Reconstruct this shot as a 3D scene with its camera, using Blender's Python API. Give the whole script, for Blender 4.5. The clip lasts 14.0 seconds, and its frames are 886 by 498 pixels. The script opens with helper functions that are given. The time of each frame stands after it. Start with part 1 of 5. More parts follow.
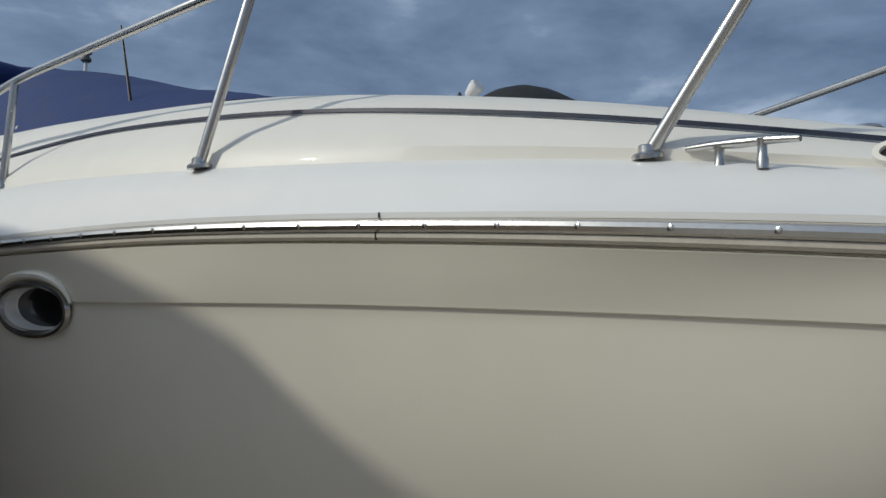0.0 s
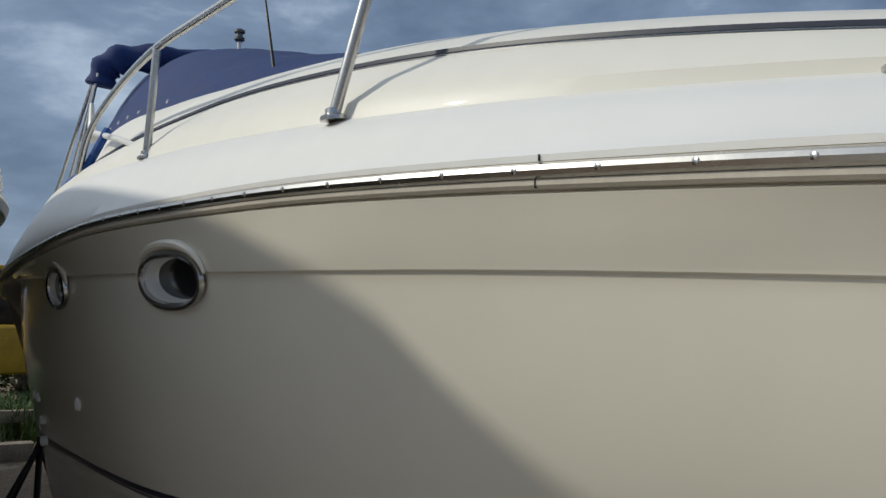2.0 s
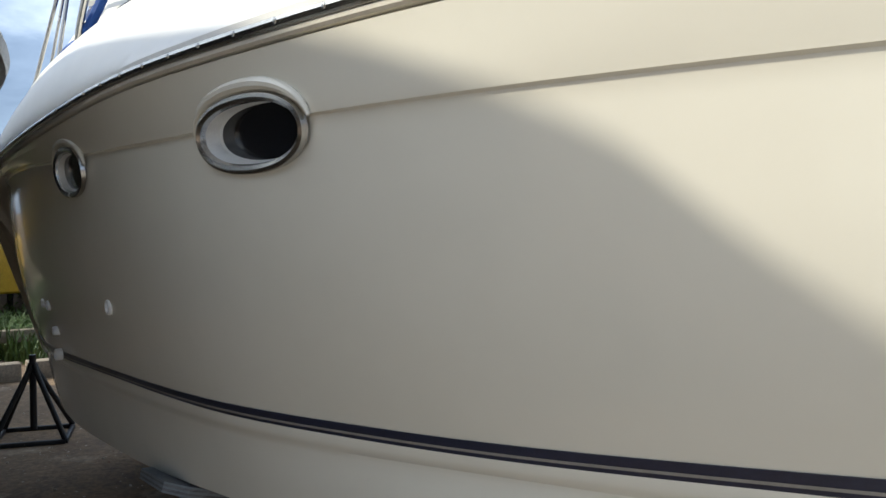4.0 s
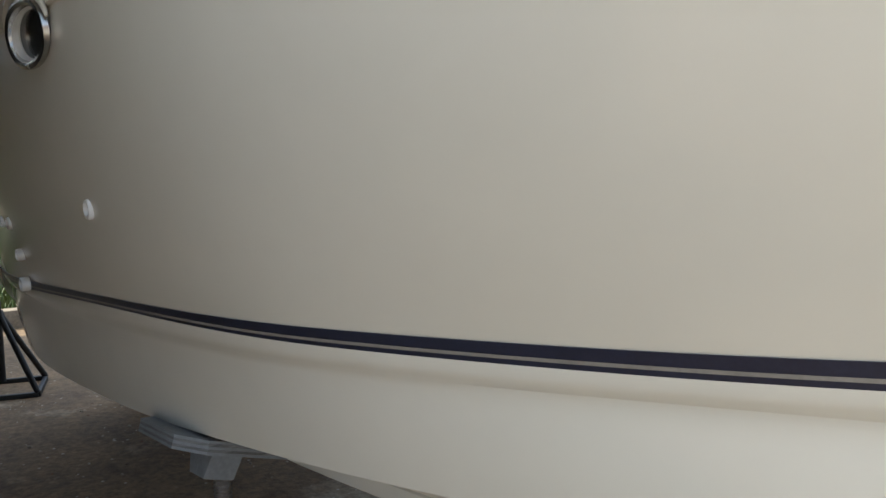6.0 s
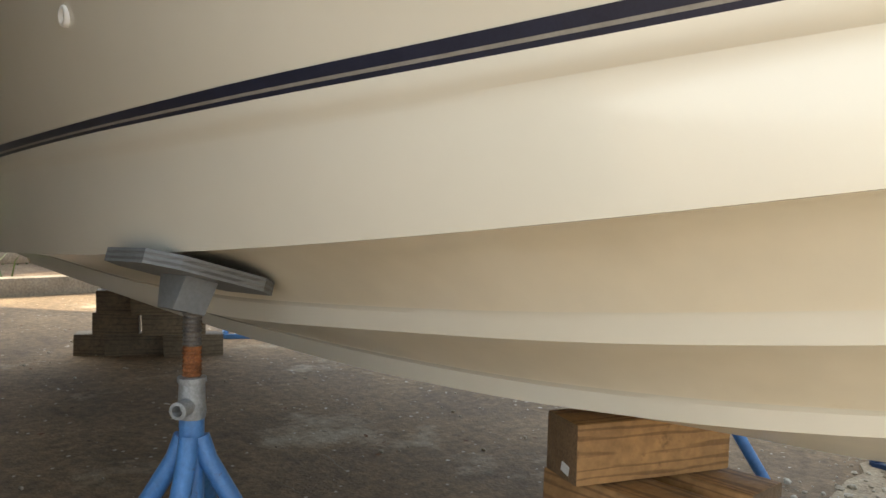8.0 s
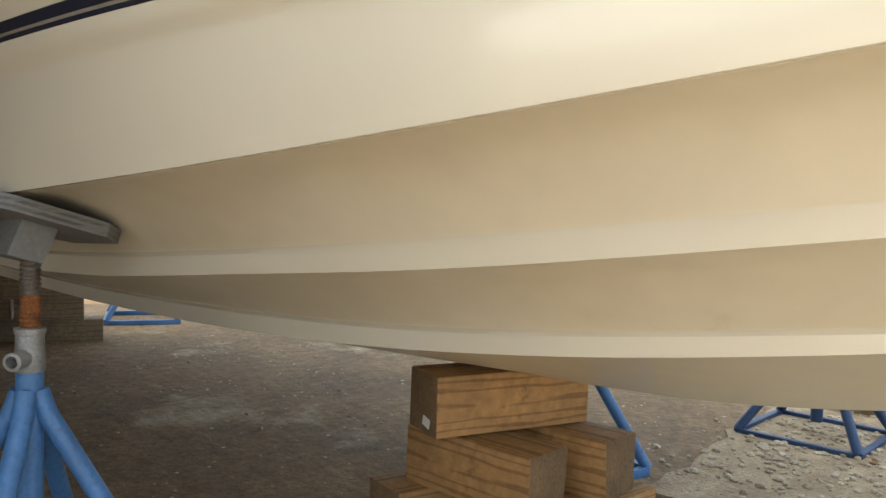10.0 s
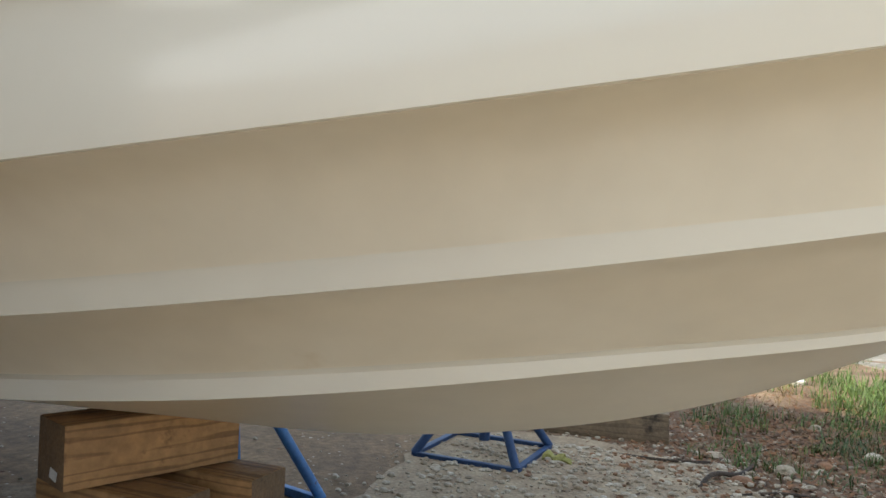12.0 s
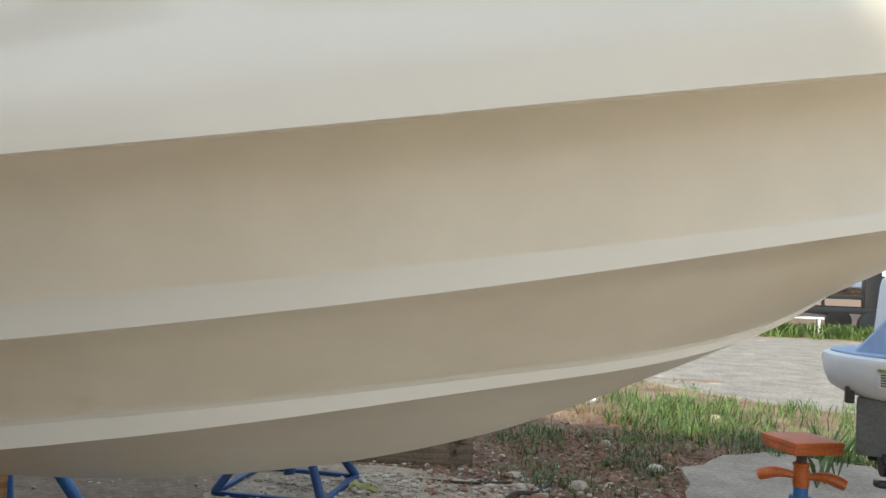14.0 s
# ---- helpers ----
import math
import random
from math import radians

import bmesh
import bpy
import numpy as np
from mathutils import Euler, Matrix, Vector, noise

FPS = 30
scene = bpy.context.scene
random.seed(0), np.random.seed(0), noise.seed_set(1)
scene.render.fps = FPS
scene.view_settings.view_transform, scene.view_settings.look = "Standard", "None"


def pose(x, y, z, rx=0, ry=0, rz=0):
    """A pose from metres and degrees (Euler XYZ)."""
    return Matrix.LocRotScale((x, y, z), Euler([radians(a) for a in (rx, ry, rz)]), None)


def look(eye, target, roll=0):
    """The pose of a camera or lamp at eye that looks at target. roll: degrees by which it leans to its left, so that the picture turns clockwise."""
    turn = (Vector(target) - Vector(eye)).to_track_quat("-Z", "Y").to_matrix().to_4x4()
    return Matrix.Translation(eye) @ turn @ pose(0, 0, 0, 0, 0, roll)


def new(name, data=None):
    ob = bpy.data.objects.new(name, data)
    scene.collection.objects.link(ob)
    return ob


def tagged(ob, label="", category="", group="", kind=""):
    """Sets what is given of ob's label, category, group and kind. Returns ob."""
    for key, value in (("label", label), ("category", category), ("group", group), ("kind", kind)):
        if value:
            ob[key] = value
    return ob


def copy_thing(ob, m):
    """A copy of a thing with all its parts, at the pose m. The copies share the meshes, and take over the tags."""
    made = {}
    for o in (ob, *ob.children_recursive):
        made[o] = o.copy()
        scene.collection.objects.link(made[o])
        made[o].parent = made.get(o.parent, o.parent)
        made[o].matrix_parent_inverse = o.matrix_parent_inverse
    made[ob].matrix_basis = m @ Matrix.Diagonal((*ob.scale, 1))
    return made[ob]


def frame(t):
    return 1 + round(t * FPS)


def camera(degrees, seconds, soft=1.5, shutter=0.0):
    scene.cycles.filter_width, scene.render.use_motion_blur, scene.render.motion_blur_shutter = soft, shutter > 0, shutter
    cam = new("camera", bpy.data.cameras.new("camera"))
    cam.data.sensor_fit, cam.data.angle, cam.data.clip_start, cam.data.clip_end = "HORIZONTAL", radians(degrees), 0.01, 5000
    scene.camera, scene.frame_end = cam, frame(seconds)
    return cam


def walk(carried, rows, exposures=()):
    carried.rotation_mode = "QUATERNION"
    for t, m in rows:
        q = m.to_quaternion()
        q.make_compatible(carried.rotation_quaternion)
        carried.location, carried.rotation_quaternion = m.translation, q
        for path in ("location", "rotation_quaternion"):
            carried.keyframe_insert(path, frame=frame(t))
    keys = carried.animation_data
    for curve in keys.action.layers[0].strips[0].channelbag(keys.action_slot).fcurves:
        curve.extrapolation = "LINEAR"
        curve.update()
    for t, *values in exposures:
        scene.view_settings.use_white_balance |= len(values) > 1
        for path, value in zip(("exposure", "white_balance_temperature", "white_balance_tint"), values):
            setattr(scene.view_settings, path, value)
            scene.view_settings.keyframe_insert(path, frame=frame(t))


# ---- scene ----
cam = camera(56.7, 14.0)
EXPOSURES = [(0.0, -0.38, 6200, 6), (3.2, 0.2, 6500, 6), (5.3, 1.6, 6400, 6), (6.0, 1.55, 6650, 6), (6.5, 2.0, 6950, 6), (7.2, 2.2, 7300, 6), (9.3, 2.25, 8600, 6), (11.5, 1.58, 7300, 6), (14.0, 1.35, 6700, 6)]
PATH = [
    (0, (1.905, -1.909, 1.896), (0.658, -0.800, 2.056), 1.10),
    (0.5, (1.896, -1.912, 1.893), (0.672, -0.783, 2.073), 0.70),
    (1, (1.878, -1.898, 1.901), (0.552, -0.884, 2.053), 0.40),
    (1.5, (1.797, -1.839, 1.875), (0.411, -0.908, 2.027), 1.10),
    (2, (1.672, -1.745, 1.873), (0.239, -0.884, 1.994), 1.60),
    (2.5, (1.541, -1.772, 1.848), (0.108, -0.903, 1.894), 1.70),
    (3, (1.371, -1.839, 1.806), (-0.037, -0.930, 1.807), 0.60),
    (3.2, (1.316, -1.840, 1.799), (-0.083, -0.917, 1.782), 0.20),
    (5.3, (0.650, -1.778, 1.676), (-0.752, -0.866, 1.578), -0.20),
    (5.5, (0.590, -1.771, 1.666), (-0.799, -0.840, 1.559), -0.60),
    (6, (0.477, -1.741, 1.583), (-0.884, -0.778, 1.419), -1.10),
    (6.5, (0.421, -1.782, 1.427), (-0.917, -0.785, 1.262), 0.30),
    (6.7, (0.406, -1.789, 1.385), (-0.923, -0.778, 1.241), 0.80),
    (7, (0.406, -1.792, 1.327), (-0.913, -0.764, 1.208), 1.00),
    (7.2, (0.406, -1.792, 1.287), (-0.907, -0.754, 1.194), 1.10),
    (9.3, (0.432, -1.746, 1.055), (-0.865, -0.692, 0.920), 2.10),
    (9.5, (0.448, -1.734, 1.052), (-0.839, -0.668, 0.926), 2.00),
    (10, (0.486, -1.703, 1.050), (-0.696, -0.519, 0.946), 2.00),
    (10.5, (0.537, -1.672, 1.060), (-0.518, -0.372, 0.977), 2.10),
    (11, (0.576, -1.642, 1.067), (-0.366, -0.258, 0.996), 1.70),
    (11.5, (0.616, -1.630, 1.070), (-0.229, -0.184, 1.026), 2.34),
    (12, (0.660, -1.609, 1.080), (-0.074, -0.110, 1.058), 2.68),
    (12.5, (0.706, -1.596, 1.090), (0.150, -0.013, 1.096), 2.74),
    (13, (0.732, -1.581, 1.105), (0.329, 0.027, 1.130), 2.94),
    (13.5, (0.738, -1.575, 1.108), (0.384, 0.039, 1.152), 3.37),
    (14, (0.682, -1.589, 1.090), (0.303, 0.043, 1.139), 2.40),
]
walk(cam, [(t, look(eye, target, roll)) for t, eye, target, roll in PATH], EXPOSURES)

# ---- world, sun, exposure ----
SUN_AZ, SUN_EL = 243.0, 33.0          # degrees from +X towards +Y; height over the horizon
world = bpy.data.worlds.new("sky")
scene.world = world
world.use_nodes = True
wn, wl = world.node_tree.nodes, world.node_tree.links
wn.clear()
w_out = wn.new("ShaderNodeOutputWorld")
w_bg = wn.new("ShaderNodeBackground")
w_sky = wn.new("ShaderNodeTexSky")
w_sky.sky_type = "NISHITA"
w_sky.sun_disc = False
w_sky.sun_elevation = radians(SUN_EL)
w_sky.sun_rotation = radians(90 - SUN_AZ)
w_co = wn.new("ShaderNodeTexCoord")
w_map = wn.new("ShaderNodeMapping")
w_map.inputs["Scale"].default_value = (1.0, 1.0, 2.6)
w_n1 = wn.new("ShaderNodeTexNoise")
w_n1.inputs["Scale"].default_value = 4.4
w_n1.inputs["Detail"].default_value = 7.0
w_n1.inputs["Roughness"].default_value = 0.55
w_n1.inputs["Distortion"].default_value = 0.15
w_ramp = wn.new("ShaderNodeValToRGB")
w_ramp.color_ramp.elements[0].position = 0.34
w_ramp.color_ramp.elements[0].color = (1.5, 2.1, 3.3, 1)
w_ramp.color_ramp.elements[1].position = 0.72
w_ramp.color_ramp.elements[1].color = (6.6, 7.6, 9.2, 1)
mid = w_ramp.color_ramp.elements.new(0.52)
mid.color = (2.5, 3.3, 4.8, 1)
w_mix = wn.new("ShaderNodeMix")
w_mix.data_type = "RGBA"
w_mix.inputs["Factor"].default_value = 0.88
wl.new(w_co.outputs["Generated"], w_map.inputs["Vector"])
wl.new(w_map.outputs["Vector"], w_n1.inputs["Vector"])
wl.new(w_n1.outputs["Fac"], w_ramp.inputs["Fac"])
wl.new(w_sky.outputs["Color"], w_mix.inputs["A"])
wl.new(w_ramp.outputs["Color"], w_mix.inputs["B"])
w_dot = wn.new("ShaderNodeVectorMath")
w_dot.operation = "DOT_PRODUCT"
w_dot.inputs[1].default_value = (math.cos(radians(SUN_AZ)) * 0.8, math.sin(radians(SUN_AZ)) * 0.8, 0.6)
w_glow = wn.new("ShaderNodeMapRange")
w_glow.interpolation_type = "SMOOTHSTEP"
w_glow.inputs["From Min"].default_value, w_glow.inputs["From Max"].default_value = 0.45, 1.0
w_glow.inputs["To Min"].default_value, w_glow.inputs["To Max"].default_value = 0.0, 5.5
w_warm = wn.new("ShaderNodeVectorMath")
w_warm.operation = "SCALE"
w_warm.inputs[0].default_value = (1.0, 0.96, 0.89)
w_thin = wn.new("ShaderNodeVectorMath")
w_thin.operation = "ADD"
wl.new(w_co.outputs["Generated"], w_dot.inputs[0])
wl.new(w_dot.outputs["Value"], w_glow.inputs["Value"])
wl.new(w_mix.outputs["Result"], w_thin.inputs[0])
wl.new(w_glow.outputs["Result"], w_warm.inputs["Scale"])
wl.new(w_warm.outputs["Vector"], w_thin.inputs[1])
wl.new(w_thin.outputs["Vector"], w_bg.inputs["Color"])
w_bg.inputs["Strength"].default_value = 0.10
wl.new(w_bg.outputs["Background"], w_out.inputs["Surface"])

sun_data = bpy.data.lights.new("sun", "SUN")
sun_data.energy = 2.6
sun_data.angle = radians(1.6)
sun_data.color = (1.0, 0.93, 0.8)
sun = new("sun", sun_data)
sd = Vector((math.cos(radians(SUN_AZ)) * math.cos(radians(SUN_EL)),
             math.sin(radians(SUN_AZ)) * math.cos(radians(SUN_EL)), math.sin(radians(SUN_EL))))
sun.matrix_world = look(sd * 30, (0, 0, 0))


# ---- materials ----
def mat(name, colour, rough=0.5, metal=0.0, var=0.12, scale=8.0, tint=None, bump=0.0, bump_scale=60.0,
        stretch=(1, 1, 1), coat=0.0, detail=6.0, spots=None, obj_random=0.0):
    """Principled material: base colour broken up at two scales, optional spots of a second colour, fine relief."""
    m = bpy.data.materials.new(name)
    m.use_nodes = True
    n, l = m.node_tree.nodes, m.node_tree.links
    b = n["Principled BSDF"]
    b.inputs["Roughness"].default_value = rough
    b.inputs["Metallic"].default_value = metal
    b.inputs["Coat Weight"].default_value = coat
    b.inputs["Coat Roughness"].default_value = 0.05
    co = n.new("ShaderNodeTexCoord")
    mp = n.new("ShaderNodeMapping")
    mp.inputs["Scale"].default_value = stretch
    l.new(co.outputs["Object"], mp.inputs["Vector"])
    big = n.new("ShaderNodeTexNoise")
    big.inputs["Scale"].default_value = scale
    big.inputs["Detail"].default_value = detail
    fine = n.new("ShaderNodeTexNoise")
    fine.inputs["Scale"].default_value = scale * 9
    fine.inputs["Detail"].default_value = 4
    l.new(mp.outputs["Vector"], big.inputs["Vector"])
    l.new(mp.outputs["Vector"], fine.inputs["Vector"])
    t = tint or tuple(c * (1 - 2.2 * var) for c in colour)
    r = n.new("ShaderNodeValToRGB")
    r.color_ramp.elements[0].position, r.color_ramp.elements[1].position = 0.3, 0.7
    r.color_ramp.elements[0].color = (*t, 1)
    r.color_ramp.elements[1].color = (*colour, 1)
    l.new(big.outputs["Fac"], r.inputs["Fac"])
    mx = n.new("ShaderNodeMix")
    mx.data_type, mx.blend_type = "RGBA", "MULTIPLY"
    mx.inputs["Factor"].default_value = 1.0
    r2 = n.new("ShaderNodeValToRGB")
    lo = max(0.0, 1 - 2 * var)
    r2.color_ramp.elements[0].position, r2.color_ramp.elements[1].position = 0.3, 0.7
    r2.color_ramp.elements[0].color = (lo, lo, lo, 1)
    l.new(fine.outputs["Fac"], r2.inputs["Fac"])
    l.new(r.outputs["Color"], mx.inputs["A"])
    l.new(r2.outputs["Color"], mx.inputs["B"])
    last = mx.outputs["Result"]
    if spots:
        sc, lim, col = spots
        sn = n.new("ShaderNodeTexNoise")
        sn.inputs["Scale"].default_value = sc
        sn.inputs["Detail"].default_value = 8
        sn.inputs["Roughness"].default_value = 0.65
        l.new(co.outputs["Object"], sn.inputs["Vector"])
        sr = n.new("ShaderNodeValToRGB")
        sr.color_ramp.elements[0].position, sr.color_ramp.elements[1].position = lim, lim + 0.08
        l.new(sn.outputs["Fac"], sr.inputs["Fac"])
        m2 = n.new("ShaderNodeMix")
        m2.data_type = "RGBA"
        l.new(sr.outputs["Color"], m2.inputs["Factor"])
        l.new(last, m2.inputs["A"])
        m2.inputs["B"].default_value = (*col, 1)
        last = m2.outputs["Result"]
    if obj_random:
        oi = n.new("ShaderNodeObjectInfo")
        mr = n.new("ShaderNodeMapRange")
        mr.inputs["To Min"].default_value, mr.inputs["To Max"].default_value = 1 - obj_random, 1 + obj_random
        l.new(oi.outputs["Random"], mr.inputs["Value"])
        hs = n.new("ShaderNodeHueSaturation")
        l.new(mr.outputs["Result"], hs.inputs["Value"])
        l.new(last, hs.inputs["Color"])
        last = hs.outputs["Color"]
    l.new(last, b.inputs["Base Color"])
    rr = n.new("ShaderNodeMapRange")
    rr.inputs["To Min"].default_value, rr.inputs["To Max"].default_value = rough * 0.85, min(1, rough * 1.15)
    l.new(big.outputs["Fac"], rr.inputs["Value"])
    l.new(rr.outputs["Result"], b.inputs["Roughness"])
    if bump:
        bn = n.new("ShaderNodeTexNoise")
        bn.inputs["Scale"].default_value = bump_scale
        bn.inputs["Detail"].default_value = 5
        l.new(mp.outputs["Vector"], bn.inputs["Vector"])
        bp = n.new("ShaderNodeBump")
        bp.inputs["Strength"].default_value = bump
        bp.inputs["Distance"].default_value = 0.01
        l.new(bn.outputs["Fac"], bp.inputs["Height"])
        l.new(bp.outputs["Normal"], b.inputs["Normal"])
    return m


def wood_mat(name, light, dark, axis=0):
    """Sawn timber: long grain bands along one axis, checks, stains."""
    m = mat(name, light, 0.72, var=0.14, scale=5, bump=0.5, bump_scale=55, spots=(4.0, 0.62, tuple(c * 0.35 for c in dark)), obj_random=0.12)
    n, l = m.node_tree.nodes, m.node_tree.links
    b = n["Principled BSDF"]
    co = n.new("ShaderNodeTexCoord")
    mp = n.new("ShaderNodeMapping")
    sc = [1.0, 1.0, 1.0]
    sc[axis] = 0.09
    mp.inputs["Scale"].default_value = sc
    l.new(co.outputs["Object"], mp.inputs["Vector"])
    wv = n.new("ShaderNodeTexWave")
    wv.wave_type = "RINGS"
    wv.rings_direction = "XYZ"[axis]
    wv.inputs["Scale"].default_value = 26
    wv.inputs["Distortion"].default_value = 5.5
    wv.inputs["Detail"].default_value = 4
    wv.inputs["Detail Scale"].default_value = 1.6
    l.new(mp.outputs["Vector"], wv.inputs["Vector"])
    r = n.new("ShaderNodeValToRGB")
    r.color_ramp.elements[0].position, r.color_ramp.elements[1].position = 0.05, 0.42
    r.color_ramp.elements[0].color = (*[d / max(q, 0.01) for d, q in zip(dark, light)], 1)
    r.color_ramp.elements[1].color = (1, 1, 1, 1)
    l.new(wv.outputs["Fac"], r.inputs["Fac"])
    old = b.inputs["Base Color"].links[0].from_socket
    mx = n.new("ShaderNodeMix")
    mx.data_type, mx.blend_type = "RGBA", "MULTIPLY"
    mx.inputs["Factor"].default_value = 0.5
    l.new(old, mx.inputs["A"])
    l.new(r.outputs["Color"], mx.inputs["B"])
    l.new(mx.outputs["Result"], b.inputs["Base Color"])
    return m


def ground_mat(name, base, dark, pale, fleck):
    """Old concrete: broad stains, pale worn patches, fine grain and small flecks."""
    m = mat(name, base, 0.88, var=0.16, scale=1.3, tint=dark, bump=0.7, bump_scale=70, detail=12, spots=(0.8, 0.56, pale))
    n, l = m.node_tree.nodes, m.node_tree.links
    b = n["Principled BSDF"]
    co = n.new("ShaderNodeTexCoord")
    grain = n.new("ShaderNodeTexNoise")
    grain.inputs["Scale"].default_value, grain.inputs["Detail"].default_value, grain.inputs["Roughness"].default_value = 24, 8, 0.75
    gr = n.new("ShaderNodeValToRGB")
    gr.color_ramp.elements[0].position, gr.color_ramp.elements[1].position = 0.32, 0.68
    gr.color_ramp.elements[0].color, gr.color_ramp.elements[1].color = (0.55, 0.54, 0.52, 1), (1.25, 1.25, 1.25, 1)
    mul = n.new("ShaderNodeMix")
    mul.data_type, mul.blend_type = "RGBA", "MULTIPLY"
    mul.inputs["Factor"].default_value = 1.0
    dots = n.new("ShaderNodeTexVoronoi")
    dots.inputs["Scale"].default_value = 16
    few = n.new("ShaderNodeTexNoise")
    few.inputs["Scale"].default_value, few.inputs["Detail"].default_value = 3.0, 4
    sub = n.new("ShaderNodeMath")
    sub.operation = "MULTIPLY_ADD"
    sub.inputs[1].default_value, sub.inputs[2].default_value = 0.5, -0.165
    lim = n.new("ShaderNodeMath")
    lim.operation = "LESS_THAN"
    mx = n.new("ShaderNodeMix")
    mx.data_type = "RGBA"
    mx.inputs["B"].default_value = (*fleck, 1)
    for node in (grain, dots, few):
        l.new(co.outputs["Object"], node.inputs["Vector"])
    l.new(grain.outputs["Fac"], gr.inputs["Fac"])
    l.new(b.inputs["Base Color"].links[0].from_socket, mul.inputs["A"])
    l.new(gr.outputs["Color"], mul.inputs["B"])
    l.new(few.outputs["Fac"], sub.inputs[0])
    l.new(dots.outputs["Distance"], lim.inputs[0])
    l.new(sub.outputs["Value"], lim.inputs[1])
    l.new(mul.outputs["Result"], mx.inputs["A"])
    l.new(lim.outputs["Value"], mx.inputs["Factor"])
    l.new(mx.outputs["Result"], b.inputs["Base Color"])
    return m


GEL = mat("hull_gelcoat", (0.70, 0.662, 0.568), 0.24, var=0.012, scale=0.9, tint=(0.675, 0.637, 0.54), coat=0.45, detail=3)
# the topside's gelcoat, toned warmer for light bounced off the ground, plus stains
BOTTOM = mat("bottom_gelcoat_bounce", (0.71, 0.655, 0.54), 0.30, var=0.03, scale=1.3, tint=(0.66, 0.58, 0.44), coat=0.1, spots=(2.3, 0.67, (0.58, 0.49, 0.35)))
DECK = mat("deck_gelcoat", (0.79, 0.785, 0.765), 0.42, var=0.015, scale=1.2, tint=(0.77, 0.755, 0.72), coat=0.05, detail=3)
CABIN = mat("cabin_gelcoat", (0.79, 0.76, 0.69), 0.48, var=0.015, scale=1.2, tint=(0.76, 0.73, 0.655), coat=0.05, detail=3)
NAVY = mat("navy_vinyl", (0.022, 0.026, 0.05), 0.35, var=0.1, scale=20)
GREY_TAPE = mat("grey_vinyl", (0.30, 0.28, 0.25), 0.4, var=0.08, scale=20)
STEEL = mat("polished_steel", (0.60, 0.59, 0.57), 0.26, metal=1.0, var=0.05, scale=12)
VINYL = mat("rub_rail_vinyl", (0.55, 0.50, 0.42), 0.45, var=0.05, scale=20)
SEAL = mat("dark_joint", (0.05, 0.045, 0.04), 0.7, var=0.1)
CANVAS = mat("blue_canvas", (0.011, 0.036, 0.155), 0.85, var=0.12, scale=6, bump=0.35, bump_scale=12)
BLACK_CANVAS = mat("black_canvas", (0.012, 0.014, 0.015), 0.8, var=0.15, scale=6, bump=0.3, bump_scale=10)
GLASS_DARK = mat("tinted_glass", (0.012, 0.013, 0.016), 0.12, var=0.05, scale=4)
PLASTIC = mat("white_plastic", (0.78, 0.77, 0.74), 0.4, var=0.04, scale=30)
BLUE = mat("blue_paint", (0.065, 0.22, 0.50), 0.42, var=0.12, scale=9, bump=0.25, bump_scale=80, spots=(34, 0.635, (0.06, 0.045, 0.04)))
BLUE_D = mat("dark_blue_paint", (0.02, 0.065, 0.17), 0.45, var=0.12, scale=9, bump=0.2, spots=(18, 0.68, (0.05, 0.03, 0.025)))
BLACK = mat("black_paint", (0.014, 0.014, 0.015), 0.5, var=0.2, scale=9)
ORANGE = mat("orange_paint", (0.74, 0.17, 0.03), 0.45, var=0.14, scale=12, bump=0.3, spots=(16, 0.66, (0.10, 0.05, 0.03)))
RUST = mat("rusty_thread", (0.42, 0.15, 0.05), 0.8, var=0.3, scale=30, bump=0.5)
THREAD = mat("steel_thread", (0.28, 0.25, 0.22), 0.5, metal=0.6, var=0.2, scale=30, spots=(25, 0.6, (0.2, 0.09, 0.04)))
CAST = mat("grey_casting", (0.38, 0.39, 0.39), 0.55, metal=0.2, var=0.15, scale=20, bump=0.3)
PLYGREY = mat("grey_painted_plywood", (0.20, 0.21, 0.215), 0.65, var=0.1, scale=10, bump=0.25)
PLYEDGE = mat("plywood_edge", (0.24, 0.235, 0.225), 0.8, var=0.25, scale=4, stretch=(1, 1, 40))
LABEL = mat("white_label", (0.72, 0.72, 0.70), 0.5, var=0.08, scale=30, spots=(30, 0.68, (0.25, 0.25, 0.25)))
INK = mat("black_ink", (0.03, 0.03, 0.035), 0.6, var=0.1)
TIMBER = wood_mat("weathered_timber", (0.46, 0.25, 0.10), (0.10, 0.042, 0.016))
TIMBER_D = wood_mat("dark_timber", (0.29, 0.21, 0.13), (0.11, 0.075, 0.045))
ENDGRAIN = mat("timber_end", (0.24, 0.15, 0.08), 0.8, var=0.2, scale=14, bump=0.4)
CONCRETE = ground_mat("stained_concrete", (0.35, 0.235, 0.135), (0.19, 0.12, 0.065), (0.42, 0.335, 0.235), (0.54, 0.47, 0.38))
DIRT = mat("sandy_dirt", (0.35, 0.245, 0.155), 0.95, var=0.24, scale=3.0, tint=(0.17, 0.095, 0.055), bump=1.0, bump_scale=25, detail=10)
ROAD = mat("gravel_road", (0.33, 0.30, 0.255), 0.95, var=0.2, scale=3.0, tint=(0.20, 0.18, 0.15), bump=0.9, bump_scale=20, detail=10, spots=(0.7, 0.6, (0.5, 0.48, 0.44)))
# pale enough to reflect sunlight up onto the hull bottom
SAND = mat("bounce_sand", (0.72, 0.64, 0.52), 0.95, var=0.14, scale=5, tint=(0.46, 0.365, 0.26), bump=1.0, bump_scale=45, detail=12)
GRAVEL_BED = mat("sandy_gravel", (0.52, 0.41, 0.275), 0.95, var=0.2, scale=7, tint=(0.32, 0.225, 0.14), bump=1.0, bump_scale=55, detail=12, spots=(5, 0.6, (0.27, 0.2, 0.14)))
